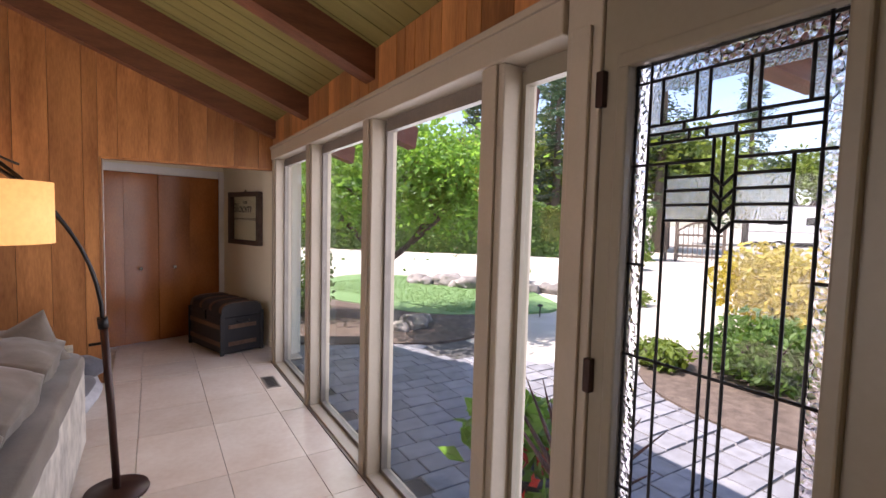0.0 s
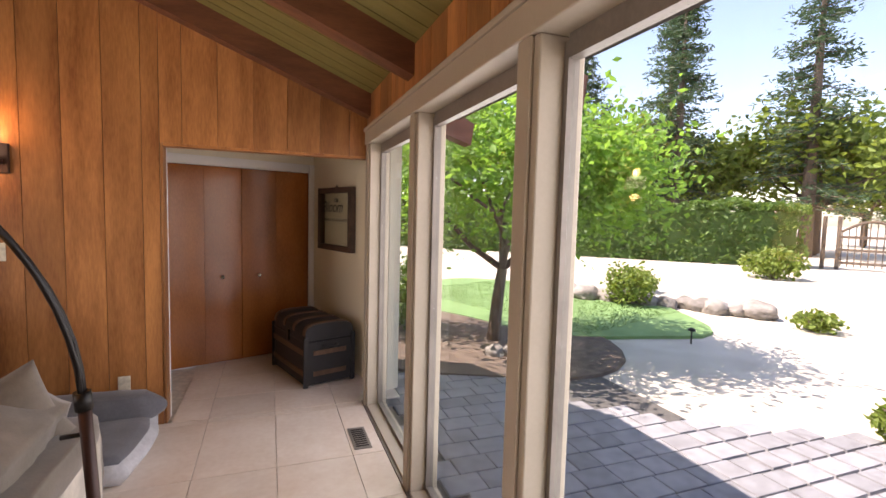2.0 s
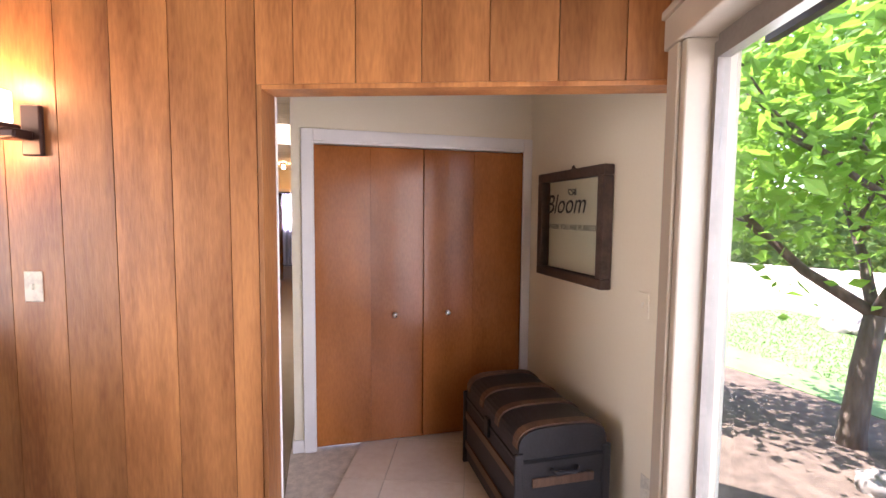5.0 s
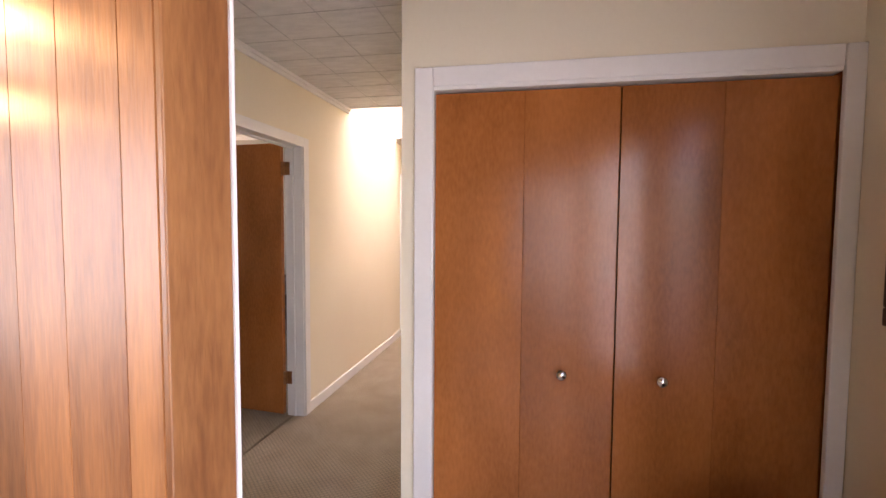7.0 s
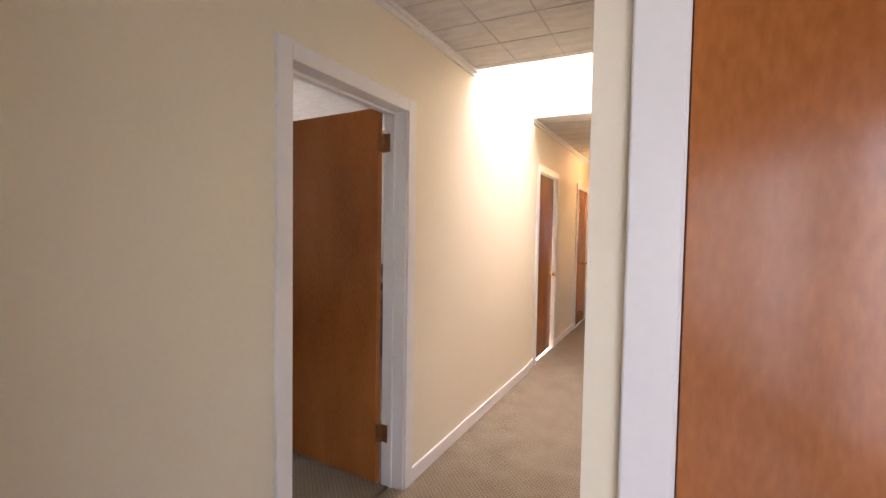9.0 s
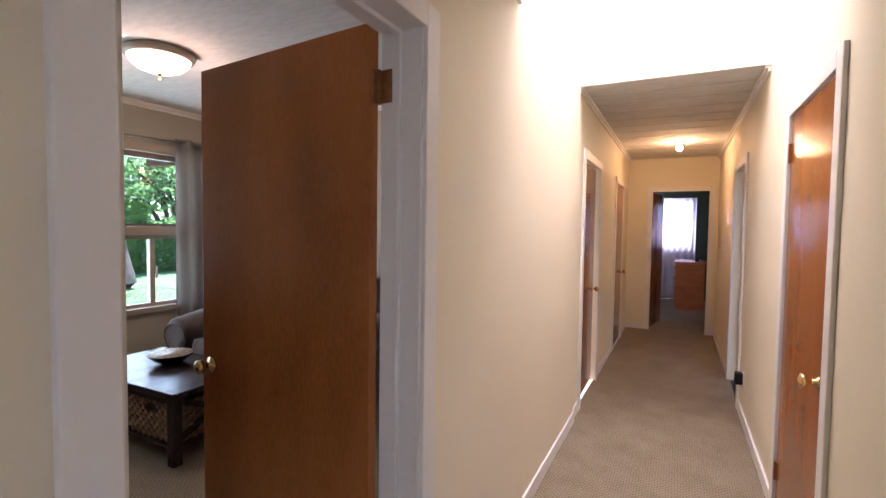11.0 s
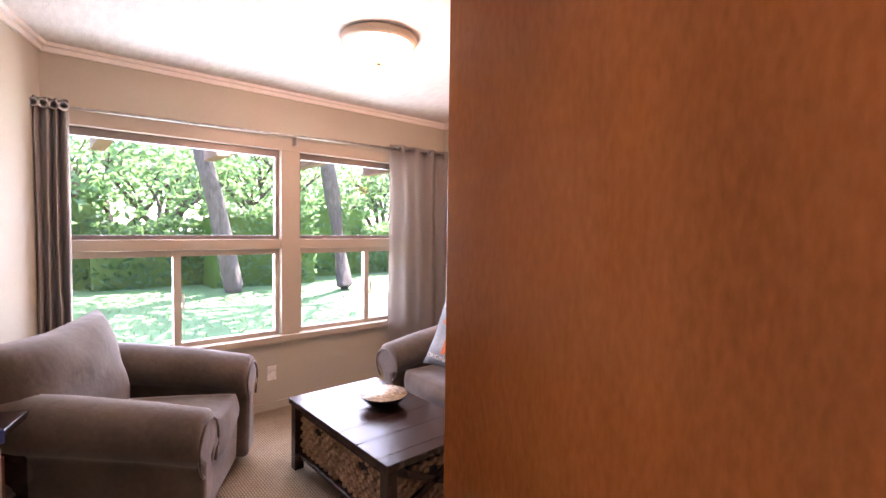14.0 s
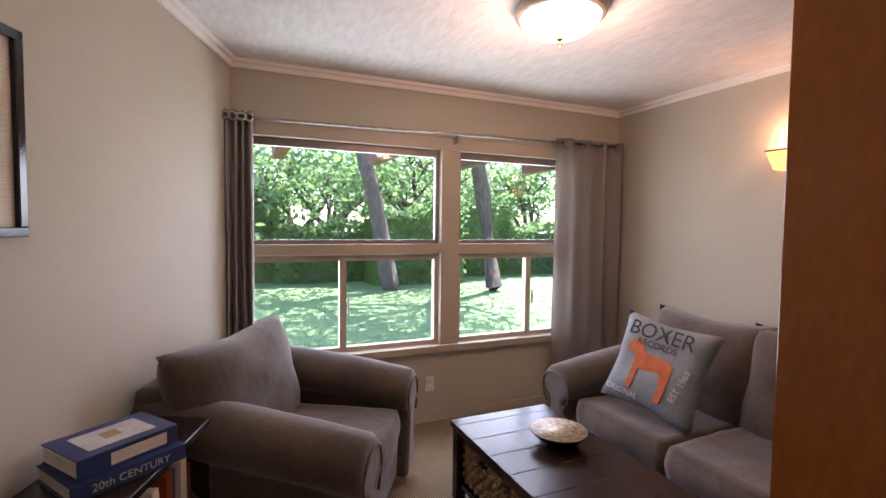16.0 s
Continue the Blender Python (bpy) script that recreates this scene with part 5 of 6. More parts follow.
# coffee table with baskets
table = thing("coffee_table", pose(-4.345, 3.68, 0), "espresso wooden coffee table with crossed ends and a basket shelf", "coffee table")
TX, TY = 0.555, 0.325
for k in range(5):
    x = -TX + 0.085 + k * (2 * TX - 0.17) / 5
    part("top_plank", boxed(x + 0.001, x + (2 * TX - 0.17) / 5 - 0.001, -TY, TY, 0.415, 0.45, 0.003), M["espresso"], table)
for s in (-1, 1):
    part("breadboard_end", boxed(min(s * TX, s * (TX - 0.084)), max(s * TX, s * (TX - 0.084)), -TY, TY, 0.415, 0.45, 0.003), M["espresso"], table)
    part("apron", boxed(-TX + 0.06, TX - 0.06, s * (TY - 0.04) - 0.01, s * (TY - 0.04) + 0.01, 0.37, 0.415), M["espresso"], table)
    b = bmesh.new()
    for q in (1, -1):
        ang = math.degrees(math.atan2(0.24, 2 * TY - 0.13)) * q
        box(b, s * (TX - 0.045) - 0.012, s * (TX - 0.045) + 0.012, -TY + 0.05, TY - 0.05, -0.018, 0.018, 0.003, pose(0, 0, 0.265, ang, 0, 0))
    part("cross_brace", b, M["espresso"], table)
    for t_ in (-1, 1):
        part("leg", boxed(s * (TX - 0.045) - 0.03, s * (TX - 0.045) + 0.03, t_ * (TY - 0.04) - 0.03, t_ * (TY - 0.04) + 0.03, 0, 0.415, 0.004), M["espresso"], table)
part("shelf", boxed(-TX + 0.04, TX - 0.04, -TY + 0.03, TY - 0.03, 0.09, 0.115, 0.003), M["espresso"], table)


def basket(m):
    ob = thing("storage_basket", m, "woven water hyacinth basket on the table shelf", "basket", "baskets under the table")
    w, d, h = 0.46, 0.52, 0.24
    b = boxed(-w / 2 + 0.02, w / 2 - 0.02, -d / 2 + 0.02, d / 2 - 0.02, 0.0, 0.02)
    part("base", b, M["wicker"], ob)
    for sx, sy, length in ((0, -1, w), (0, 1, w), (-1, 0, d), (1, 0, d)):
        b = bmesh.new()
        for row in range(9):
            n = 16
            for k in range(n):
                u = -length / 2 + (k + 0.5) * length / n
                bulge = 0.008 * (1 if (k + row) % 2 else -1)
                z = 0.016 + row * h / 9
                if row in (6, 7) and abs(u) < 0.045:
                    continue
                px, py = (u, sy * (d / 2 + bulge)) if sy else (sx * (w / 2 + bulge), u)
                box(b, px - (length / n * 0.56 if sy else 0.011), px + (length / n * 0.56 if sy else 0.011), py - (length / n * 0.56 if sx else 0.011), py + (length / n * 0.56 if sx else 0.011), z - 0.0125, z + 0.0125, 0.006)
        part("woven_side", b, M["wicker"], ob)
    # solid near-black block fills the basket in place of its dark hollow
    part("dark_fill", boxed(-w / 2 + 0.014, w / 2 - 0.014, -d / 2 + 0.014, d / 2 - 0.014, 0.02, h - 0.03), M["dark"], ob)
    return ob


b1 = basket(pose(-4.60, 3.68, 0.116))
copy_thing(b1, pose(-4.09, 3.68, 0.116))
bowl = thing("bowl", pose(-4.43, 3.76, 0.451), "black lacquer bowl with pearly inlay inside", "bowl")
part("shell", lathe([(0.05, 0), (0.10, 0.018), (0.145, 0.06), (0.15, 0.068), (0.147, 0.070), (0.14, 0.062)], 40), M["lacquer"], bowl)
part("inlay", lathe([(0.1455, 0.0705), (0.14, 0.063), (0.10, 0.026), (0.0, 0.014)], 40), M["pearl"], bowl, "pearly inlaid inside")
for k in range(5):
    a = k * 1.25
    solid("pebble", cushion(0.035, 0.028, 0.02, None, 0.9, 0.002, k, None, 3), M["rock"] if k % 2 else M["lacquer"], pose(-4.43 + 0.04 * math.cos(a), 3.76 + 0.04 * math.sin(a), 0.478), "small dark pebble in the bowl", "pebble", "pebbles in the bowl")

# low bookcase against the slanted wall
case = thing("bookcase", ML @ pose(-5.75, 0.165, 0), "low espresso bookcase with books standing in it", "bookcase")
CL, CD, CH = 1.5, 0.33, 0.76
part("top", boxed(-0.015, CL, 0.0, CD + 0.015, CH - 0.03, CH, 0.004), M["espresso"], case)
for x in (0.0, CL - 0.03):
    part("side", boxed(x, x + 0.028, 0.0, CD, 0, CH - 0.03, 0.003), M["espresso"], case)
part("shelf", boxed(0.028, CL - 0.03, 0.01, CD - 0.01, 0.36, 0.385), M["espresso"], case)
part("plinth", boxed(0.028, CL - 0.03, 0.01, CD - 0.02, 0.0, 0.06), M["espresso"], case)
part("back", boxed(0.028, CL - 0.03, 0.0, 0.008, 0.06, CH - 0.03), M["espresso"], case)


def book(m, w, d, h, mat, label, group="books"):
    """A hardback lying flat: spine along x at the front."""
    ob = thing("book", m, label, "book", group)
    b = bmesh.new()
    box(b, -w / 2, w / 2, -d / 2, d / 2, 0, 0.004, 0.001)
    box(b, -w / 2, w / 2, -d / 2, d / 2, h - 0.004, h, 0.001)
    box(b, -w / 2, w / 2, d / 2 - 0.005, d / 2, 0.004, h - 0.004, 0.001)
    part("cover", b, mat, ob)
    part("page_block", boxed(-w / 2 + 0.006, w / 2 - 0.006, -d / 2 + 0.004, d / 2 - 0.006, 0.0045, h - 0.0045), M["paper"], ob)
    return ob


bk = book(ML @ pose(-5.33, 0.37, CH + 0.001, 0, 0, -36), 0.33, 0.24, 0.05, M["navy"], "thick navy hardback lying on the bookcase")
writing("lettering", "20th CENTURY", 0.034, M["pale_print"], bk, pose(0.0, 0.1212, 0.024, 90, 0, 180), "white spine lettering")
bk = book(ML @ pose(-5.34, 0.36, CH + 0.053, 0, 0, -33), 0.30, 0.22, 0.062, M["navy"], "navy and white hardback on top of another book")
part("label_panel", boxed(-0.10, 0.10, -0.07, 0.07, 0.062, 0.0632), M["pale_print"], bk)
part("label_bar", boxed(-0.02, 0.03, -0.03, 0.02, 0.0632, 0.0642), M["tan_cloth"], bk)
part("spine_panel", boxed(-0.11, 0.06, 0.1102, 0.1115, 0.012, 0.05), M["paper"], bk)
rngb = random.Random(4)
x = 0.05
for k in range(22):
    w = rngb.uniform(0.022, 0.05)
    hgt = rngb.uniform(0.2, 0.28)
    mt = (M["red_cloth"], M["tan_cloth"], M["paper"], M["navy"], M["red_cloth"])[k % 5]
    ob = thing("book", ML @ pose(-5.75 + x + w / 2, 0.165, 0.386, 0, 0, 0), "upright book on the bookcase shelf", "book", "shelved books")
    part("cover", boxed(-w / 2, w / 2, 0.09, 0.09 + rngb.uniform(0.17, 0.21), 0, hgt, 0.003), mt, ob)
    part("page_block", boxed(-w / 2 + 0.004, w / 2 - 0.004, 0.084, 0.0905, 0.006, hgt - 0.006), M["paper"], ob)
    x += w + 0.004

pic = thing("framed_picture", ML @ pose(-4.905, 0.16, 1.82), "black framed picture with a pale mount", "picture frame")
for a, b, c, d_ in ((-0.35, 0.35, 0.27, 0.30), (-0.35, 0.35, -0.30, -0.27), (-0.35, -0.32, -0.27, 0.27), (0.32, 0.35, -0.27, 0.27)):
    part("frame_rail", boxed(a, b, 0.0, 0.028, c, d_, 0.003), M["lacquer"], pic)
part("mount", boxed(-0.32, 0.32, 0.004, 0.012, -0.27, 0.27), M["paper"], pic)

# curtains, rod, lamps
rod = thing("curtain_rod", MI, "slim nickel curtain rod above the window", "curtain rod")
part("rod", tube([(-5.80, 2.05, 2.245), (-5.80, 5.45, 2.30)], 0.010, 12), M["steel"], rod)
for y in (2.12, 3.80, 5.40):
    part("bracket", boxed(-5.893, -5.79, y - 0.008, y + 0.008, 2.2, 2.235 + 0.016 * (y - 2.0), 0.002), M["steel"], rod)
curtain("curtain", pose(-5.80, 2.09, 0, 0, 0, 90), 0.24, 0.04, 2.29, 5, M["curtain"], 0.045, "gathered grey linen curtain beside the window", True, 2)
# takes the lightened backlit copy of the left curtain's linen
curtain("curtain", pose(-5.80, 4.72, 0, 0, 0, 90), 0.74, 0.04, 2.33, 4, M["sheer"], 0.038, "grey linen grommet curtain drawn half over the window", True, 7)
outlet(pose(RX, 3.62, 0.31, 0, 0, 90), "white outlet under the window", "white_plate")
solid("floor_vent", boxed(-5.86, -5.74, 3.95, 4.25, 0.0, 0.012, 0.003), M["sash"], MI, "brown floor register under the window", "floor vent")

cl = thing("ceiling_light", pose(-4.42, 3.70, RC), "lit alabaster bowl ceiling light with a bronze rim", "ceiling light")
part("rim", lathe([(0.10, 0.0), (0.215, 0.0), (0.225, -0.02), (0.215, -0.045), (0.195, -0.05)], 44), M["frame"], cl, "beige painted rim")
part("bowl", lathe([(0.195, -0.045), (0.185, -0.075), (0.14, -0.115), (0.07, -0.14), (0.0, -0.146)], 44), M["lit_bowl"], cl, "glowing alabaster glass bowl")
part("finial", lathe([(0.0, -0.19), (0.008, -0.185), (0.012, -0.172), (0.006, -0.165), (0.016, -0.155), (0.018, -0.145)], 16), M["brass"], cl)
bulb("room_bulb", (-4.42, 3.70, RC - 0.26), 3.2, (1.0, 0.66, 0.42), 0.1)

ws = thing("wall_sconce", pose(-4.38, RY, 2.0), "lit amber mica wall sconce", "wall lamp")
b = bmesh.new()
prism(b, [(-0.10, 0.07), (0.10, 0.07), (0.045, -0.05), (-0.045, -0.05)], -0.10, 0.0)
part("shade", b, M["amber"], ws, "glowing amber shade")
part("band", boxed(-0.105, 0.105, -0.105, 0.0, 0.07, 0.08), M["bronze_base"], ws)
bulb("room_sconce_bulb", (-4.38, RY - 0.09, 2.16), 1.1, (1.0, 0.55, 0.28))

# ---- garden ----
GZ = -0.15
ground = structure("ground", boxed(-400, 400, -400, 400, GZ - 0.3, GZ - 0.02), M["ground"], MI, "pale dry ground to the horizon", "ground")
rng = np.random.default_rng(5)


def blob(cx, cy, rx, ry, n, seed, wob=0.15):
    out = []
    for k in range(n):
        a = 2 * math.pi * k / n
        r = 1 + wob * noise.noise(Vector((math.cos(a) * 1.5 + seed, math.sin(a) * 1.5, seed)))
        out.append((cx + rx * r * math.cos(a), cy + ry * r * math.sin(a)))
    return out


structure("ground_bed", floor_plate(blob(3.3, 2.5, 2.2, 3.1, 40, 3), GZ - 0.25, GZ + 0.022), M["soil"], MI, "mulched planting bed under the tree", "ground")
structure("lawn", floor_plate(blob(6.1, 2.7, 2.3, 3.3, 40, 8), GZ - 0.24, GZ + 0.028), M["lawn"], MI, "patch of green lawn beyond the tree", "lawn")
structure("lawn_west", floor_plate([(-60, -40), (-6.05, -40), (-6.05, 60), (-60, 60)], GZ - 0.24, GZ + 0.014), M["lawn"], MI, "mown lawn behind the house", "lawn")


def blades(name, n, place, label):
    c = np.array([place() for _ in range(n)])
    me = leaves(name, c, 0.028, M["grass"], rng, 0.6, 1.2, 0.16)
    return tagged(new(name, me), label, "grass", "", "stuff")


blades("grass", 9000, lambda: (rng.uniform(4.6, 7.6), rng.uniform(0.3, 5.0), GZ + 0.03), "short green grass blades")


def rock(name, at, size, seed, label, group):
    b = bmesh.new()
    bmesh.ops.create_icosphere(b, subdivisions=3, radius=1.0)
    for v in b.verts:
        d_ = v.co.normalized()
        r = 1 + 0.28 * noise.noise(d_ * 1.4 + Vector((seed, 0, 0))) + 0.16 * noise.noise(d_ * 3.1 + Vector((0, seed, 0)))
        v.co = Vector((d_.x * size[0], d_.y * size[1], d_.z * size[2])) * r
    for f in b.faces:
        f.smooth = abs(noise.noise(f.calc_center_median() * 9)) > 0.12
    return solid(name, b, M["rock"], pose(at[0], at[1], at[2], 0, 0, seed * 40), label, "rock", group)


for k, (x, y, s) in enumerate(((2.85, 0.42, 0.13), (3.02, 0.25, 0.15), (3.28, 0.22, 0.22), (3.62, 0.35, 0.16))):
    rock("rock", (x, y, GZ + s * 0.3), (s * 1.2, s, s * 0.75), k + 1, "mossy grey edging rock at the tree's foot", "rocks by the tree")
for k in range(16):
    t = k / 15
    x, y = 6.9 + 1.9 * t + rng.uniform(-0.2, 0.2), 3.6 - 4.2 * t
    s = rng.uniform(0.16, 0.32)
    rock("rock", (x, y, GZ + s * 0.3), (s * 1.3, s, s * 0.7), k + 9, "weathered edging rock along the lawn", "rocks along the lawn")


def limb(bm, start, way, length, r, depth, tips, r_, sway=0.35):
    pts, rad, p, w = [Vector(start)], [r], Vector(start), Vector(way).normalized()
    for i in range(5):
        w = (w + Vector((r_.gauss(0, sway * 0.4), r_.gauss(0, sway * 0.4), r_.gauss(0.05, sway * 0.3)))).normalized()
        p = p + w * length / 5
        pts.append(p.copy())
        rad.append(r * (1 - 0.11 * (i + 1)))
    tube(pts, rad, 8 if depth > 1 else 5, bm)
    if depth == 0:
        tips.append(p.copy())
        tips.append(pts[3].copy())
        return
    tips.append(p.copy())
    for k in range(3 if depth > 1 else 3):
        a = r_.uniform(0, 6.28)
        side = Vector((math.cos(a), math.sin(a), r_.uniform(0.15, 0.7)))
        limb(bm, pts[r_.randint(3, 5)], (w * 0.6 + side).normalized(), length * r_.uniform(0.55, 0.8), r * 0.5, depth - 1, tips, r_, sway)


def broad_tree(at, height, spread, trunk_r, n_leaves, size, mat, seed, label, group="", stems=1, low=0.3, lean=(0, 0), clear=None):
    """Tapered trunk, limbs, and a crown of many leaves about the branch ends."""
    r_ = random.Random(seed)
    ob = thing("tree", pose(*at), label, "tree", group)
    b = bmesh.new()
    tips = []
    fork = height * low
    tube([(0, 0, -0.15), (trunk_r * 0.3, 0, 0.15), (lean[0] * 0.5, lean[1] * 0.5, fork * 0.6), (lean[0], lean[1], fork)], [trunk_r * 1.5, trunk_r * 1.1, trunk_r, trunk_r * 0.85], 12, b)
    for k in range(4 + stems):
        a = 6.28 * k / (4 + stems) + r_.uniform(-0.3, 0.3)
        limb(b, (lean[0], lean[1], fork), (math.cos(a) * spread / height * 1.6, math.sin(a) * spread / height * 1.6, r_.uniform(0.5, 1.2)), height * 0.32, trunk_r * 0.6, 2, tips, r_)
    part("trunk", b, M["bark"], ob, "grey bark trunk and limbs")
    g = np.random.default_rng(seed)
    t_ = np.array([[p.x, p.y, p.z] for p in tips])
    pick = t_[g.integers(0, len(t_), n_leaves)]
    c = pick + g.normal(size=(n_leaves, 3)) * np.array([1, 1, 0.75]) * spread * (0.13 if clear is not None else 0.19)
    if clear is not None:
        c = c[c[:, 0] + at[0] > clear]
    me = leaves("crown", c, size, mat, g, 0.5, -0.25)
    cr = new("crown", me)
    cr.parent = ob
    tagged(cr, "leafy crown")
    return ob


def conifer(at, height, radius, seed, label, group, n=5200):
    r_ = np.random.default_rng(seed)
    ob = thing("conifer", pose(*at), label, "tree", group)
    b = tube([(0, 0, -0.2), (0.05, 0.03, height * 0.5), (0, 0, height)], [height * 0.022, height * 0.013, 0.02], 9)
    cs = []
    whorls = int(height * 1.5)
    for k in range(whorls):
        z = height * (0.16 + 0.82 * k / whorls)
        reach = radius * (1 - (z / height) ** 1.3) * r_.uniform(0.7, 1.1) + 0.25
        for q in range(5):
            a = r_.uniform(0, 6.28)
            end = np.array([math.cos(a) * reach, math.sin(a) * reach, z - reach * 0.18 + r_.uniform(-0.2, 0.2)])
            tube([(0, 0, z), tuple(end)], [0.035, 0.008], 4, b)
            m_ = max(6, n // (whorls * 5))
            s_ = r_.uniform(0.2, 1.05, m_)[:, None]
            cs.append(np.array([0, 0, z]) * (1 - s_) + end * s_ + r_.normal(size=(m_, 3)) * np.array([0.28, 0.28, 0.13]) * radius * 0.28)
    part("trunk", b, M["bark"], ob, "straight scaly trunk")
    cr = new("crown", leaves("crown", np.concatenate(cs), 0.16, M["needle"], r_, 0.4, 0, 0.3))
    cr.parent = ob
    return ob


broad_tree((3.30, 0.92, GZ), 4.2, 3.0, 0.08, 19000, 0.052, M["leaf"], 11, "young broadleaf garden tree with forked trunk and bright green crown", "", 1, 0.24, (0.10, -0.04), 1.45)


def hedge(name, m, length, depth, height, n, mat, label, size=0.07, seed=1):
    g = np.random.default_rng(seed)
    ob = thing(name, m, label, "hedge" if length > 3 else "shrub", "")
    u = g.uniform(-1, 1, (n, 3))
    face = g.integers(0, 3, n)
    u[face == 0, 1] = np.sign(u[face == 0, 1]) * g.uniform(0.8, 1.05, (face == 0).sum())
    u[face == 1, 2] = g.uniform(0.8, 1.06, (face == 1).sum())
    c = u * np.array([length / 2, depth / 2, height / 2]) + np.array([0, 0, height / 2])
    c[:, 2] += 0.1 * np.sin(c[:, 0] * 1.7) + 0.07 * np.sin(c[:, 0] * 4.1)
    cr = new("foliage", leaves("foliage", c, size, mat, g, 0.8))
    cr.parent = ob
    part("stem_cluster", boxed(-length / 2 * 0.97, length / 2 * 0.97, -depth * 0.36, depth * 0.36, 0, height * 0.86), M["hedge"], ob)
    return ob


hedge("hedge", pose(15.5, 13.0, GZ, 0, 0, 119), 25.5, 1.6, 2.5, 20000, M["hedge"], "long clipped green hedge across the garden", 0.13)


def shrub(at, r, h, n, mat, label, seed, size=0.05):
    g = np.random.default_rng(seed)
    ob = thing("shrub", pose(*at), label, "shrub", "shrubs")
    b = bmesh.new()
    for k in range(7):
        a = k * 0.9
        tube([(0, 0, -0.05), (0.3 * r * math.cos(a), 0.3 * r * math.sin(a), h * 0.4), (0.75 * r * math.cos(a), 0.75 * r * math.sin(a), h * 0.8)], [0.02, 0.014, 0.005], 5, b)
    part("stem_cluster", b, M["bark"], ob)
    d_ = g.normal(size=(n, 3))
    d_ /= np.linalg.norm(d_, axis=1)[:, None]
    lump = 1 + 0.25 * np.sin(d_[:, 0] * 5 + seed) * np.sin(d_[:, 1] * 4)
    c = d_ * (g.uniform(0.45, 1.0, n) * lump)[:, None] * np.array([r, r, h * 0.55]) + np.array([0, 0, h * 0.5])
    cr = new("foliage", leaves("foliage", c, size, mat, g, 0.8))
    cr.parent = ob
    return ob


shrub((2.45, 2.3, GZ), 0.75, 1.15, 2600, M["hedge"], "dark green rounded shrub near the house", 21)
shrub((7.6, 1.35, GZ), 0.55, 0.8, 1500, M["shrub"], "yellow-green shrub by the rocks", 22)
shrub((9.6, 2.2, GZ), 0.5, 0.5, 900, M["shrub"], "low yellow-green garden shrub", 23)
shrub((16.0, 1.2, GZ), 0.9, 0.9, 1300, M["shrub"], "light green shrub before the hedge", 24, 0.08)
shrub((8.2, -1.6, GZ), 0.35, 0.3, 500, M["shrub"], "small low green shrub", 25)
shrub((4.1, -4.25, GZ), 0.65, 0.72, 2600, M["hedge"], "dark green shrub by the entrance path", 26)
shrub((3.9, -3.2, GZ), 0.32, 0.32, 900, M["shrub"], "low green plants by the entrance", 27)
shrub((8.1, -4.1, GZ), 1.2, 1.35, 3400, M["gold_leaf"], "golden leaved shrub in the sun", 28, 0.07)
structure("ground_bed_entrance", floor_plate(blob(4.0, -4.6, 1.6, 1.5, 30, 5), GZ - 0.25, GZ + 0.025), M["soil"], MI, "mulched bed by the entrance", "ground")

for k, (x, y, h, r) in enumerate(((26, 9, 15, 3.2), (29, 3.5, 17, 3.4), (24, 14, 13, 3.0), (48, 1, 17, 3.6), (52, -7, 20, 4.0), (31, 12, 17, 3.5), (20, 18, 14, 3.2))):
    conifer((x, y, GZ), h, r, 40 + k, "tall pine tree behind the hedge", "pines behind the hedge", 6500)
for k, (x, y) in enumerate(((52, -13), (34, 20), (16, 20), (30, 9), (31, 3.5), (50, -3), (47, 4), (26, 13))):
    broad_tree((x, y, GZ), 7.5 + k % 3, 5, 0.22, 4200, 0.24, M["shrub"] if k > 2 else M["oak"], 60 + k, "large broadleaf tree behind the hedge", "garden trees")

# woodland behind the sitting room window
for k, (x, y, h, sp, tr) in enumerate(((-19, 4.2, 9, 5, 0.22), (-20, 9.0, 10, 5, 0.22), (-21, 14.5, 9, 5, 0.22), (-23, 0.5, 10, 5, 0.22), (-26, 6.5, 11, 6, 0.25), (-26, 12, 11, 6, 0.25))):
    broad_tree((x, y, GZ), h * 0.75, sp, tr, 2900, 0.085 if x > -18 else 0.13, M["oak"], 80 + k, "tall woodland tree with dark leaning trunk", "woodland trees", 2, 0.16, (0.25, -0.3))
for k in range(10):
    hedge("shrub", pose(-16.6 + 0.9 * math.sin(k * 2), -3 + 2.5 * k, GZ, 0, 0, 90), 2.9, 1.5, 1.7 + 0.5 * (k % 3), 1900, M["oak"], "tangled undergrowth at the wood's edge", 0.1, 200 + k)
for k, (x, y, lx, ly) in enumerate(((-14.25, 5.8, -0.35, -0.75), (-13.2, 8.3, -0.25, -0.5))):
    broad_tree((x, y, GZ), 9.5, 4.6, 0.21, 6500, 0.085, M["oak"], 75 + k, "tall woodland tree with a stout leaning trunk", "woodland trees", 1, 0.42, (lx, ly))
blades("grass", 7000, lambda: (rng.uniform(-14, -6.3), rng.uniform(0, 9), GZ + 0.03), "short green grass blades behind the house")

# parked van far off, potted plant, path light
pot = thing("potted_plant", ML @ pose(0.52, -3.32, GZ), "leafy plant with red flowers in a dark glazed pot", "potted plant")
part("pot", lathe([(0.13, 0), (0.15, 0.02), (0.20, 0.42), (0.215, 0.47), (0.195, 0.47), (0.18, 0.42), (0.0, 0.42)], 30), M["pot"], pot)
g = np.random.default_rng(9)
c = g.normal(size=(260, 3)) * np.array([0.11, 0.11, 0.09]) + np.array([0, 0, 0.62])
fol = new("foliage", leaves("foliage", c, 0.075, M["leaf"], g, 0.7))
fol.parent = pot
c = g.normal(size=(70, 3)) * np.array([0.10, 0.10, 0.05]) + np.array([0.05, -0.12, 0.60])
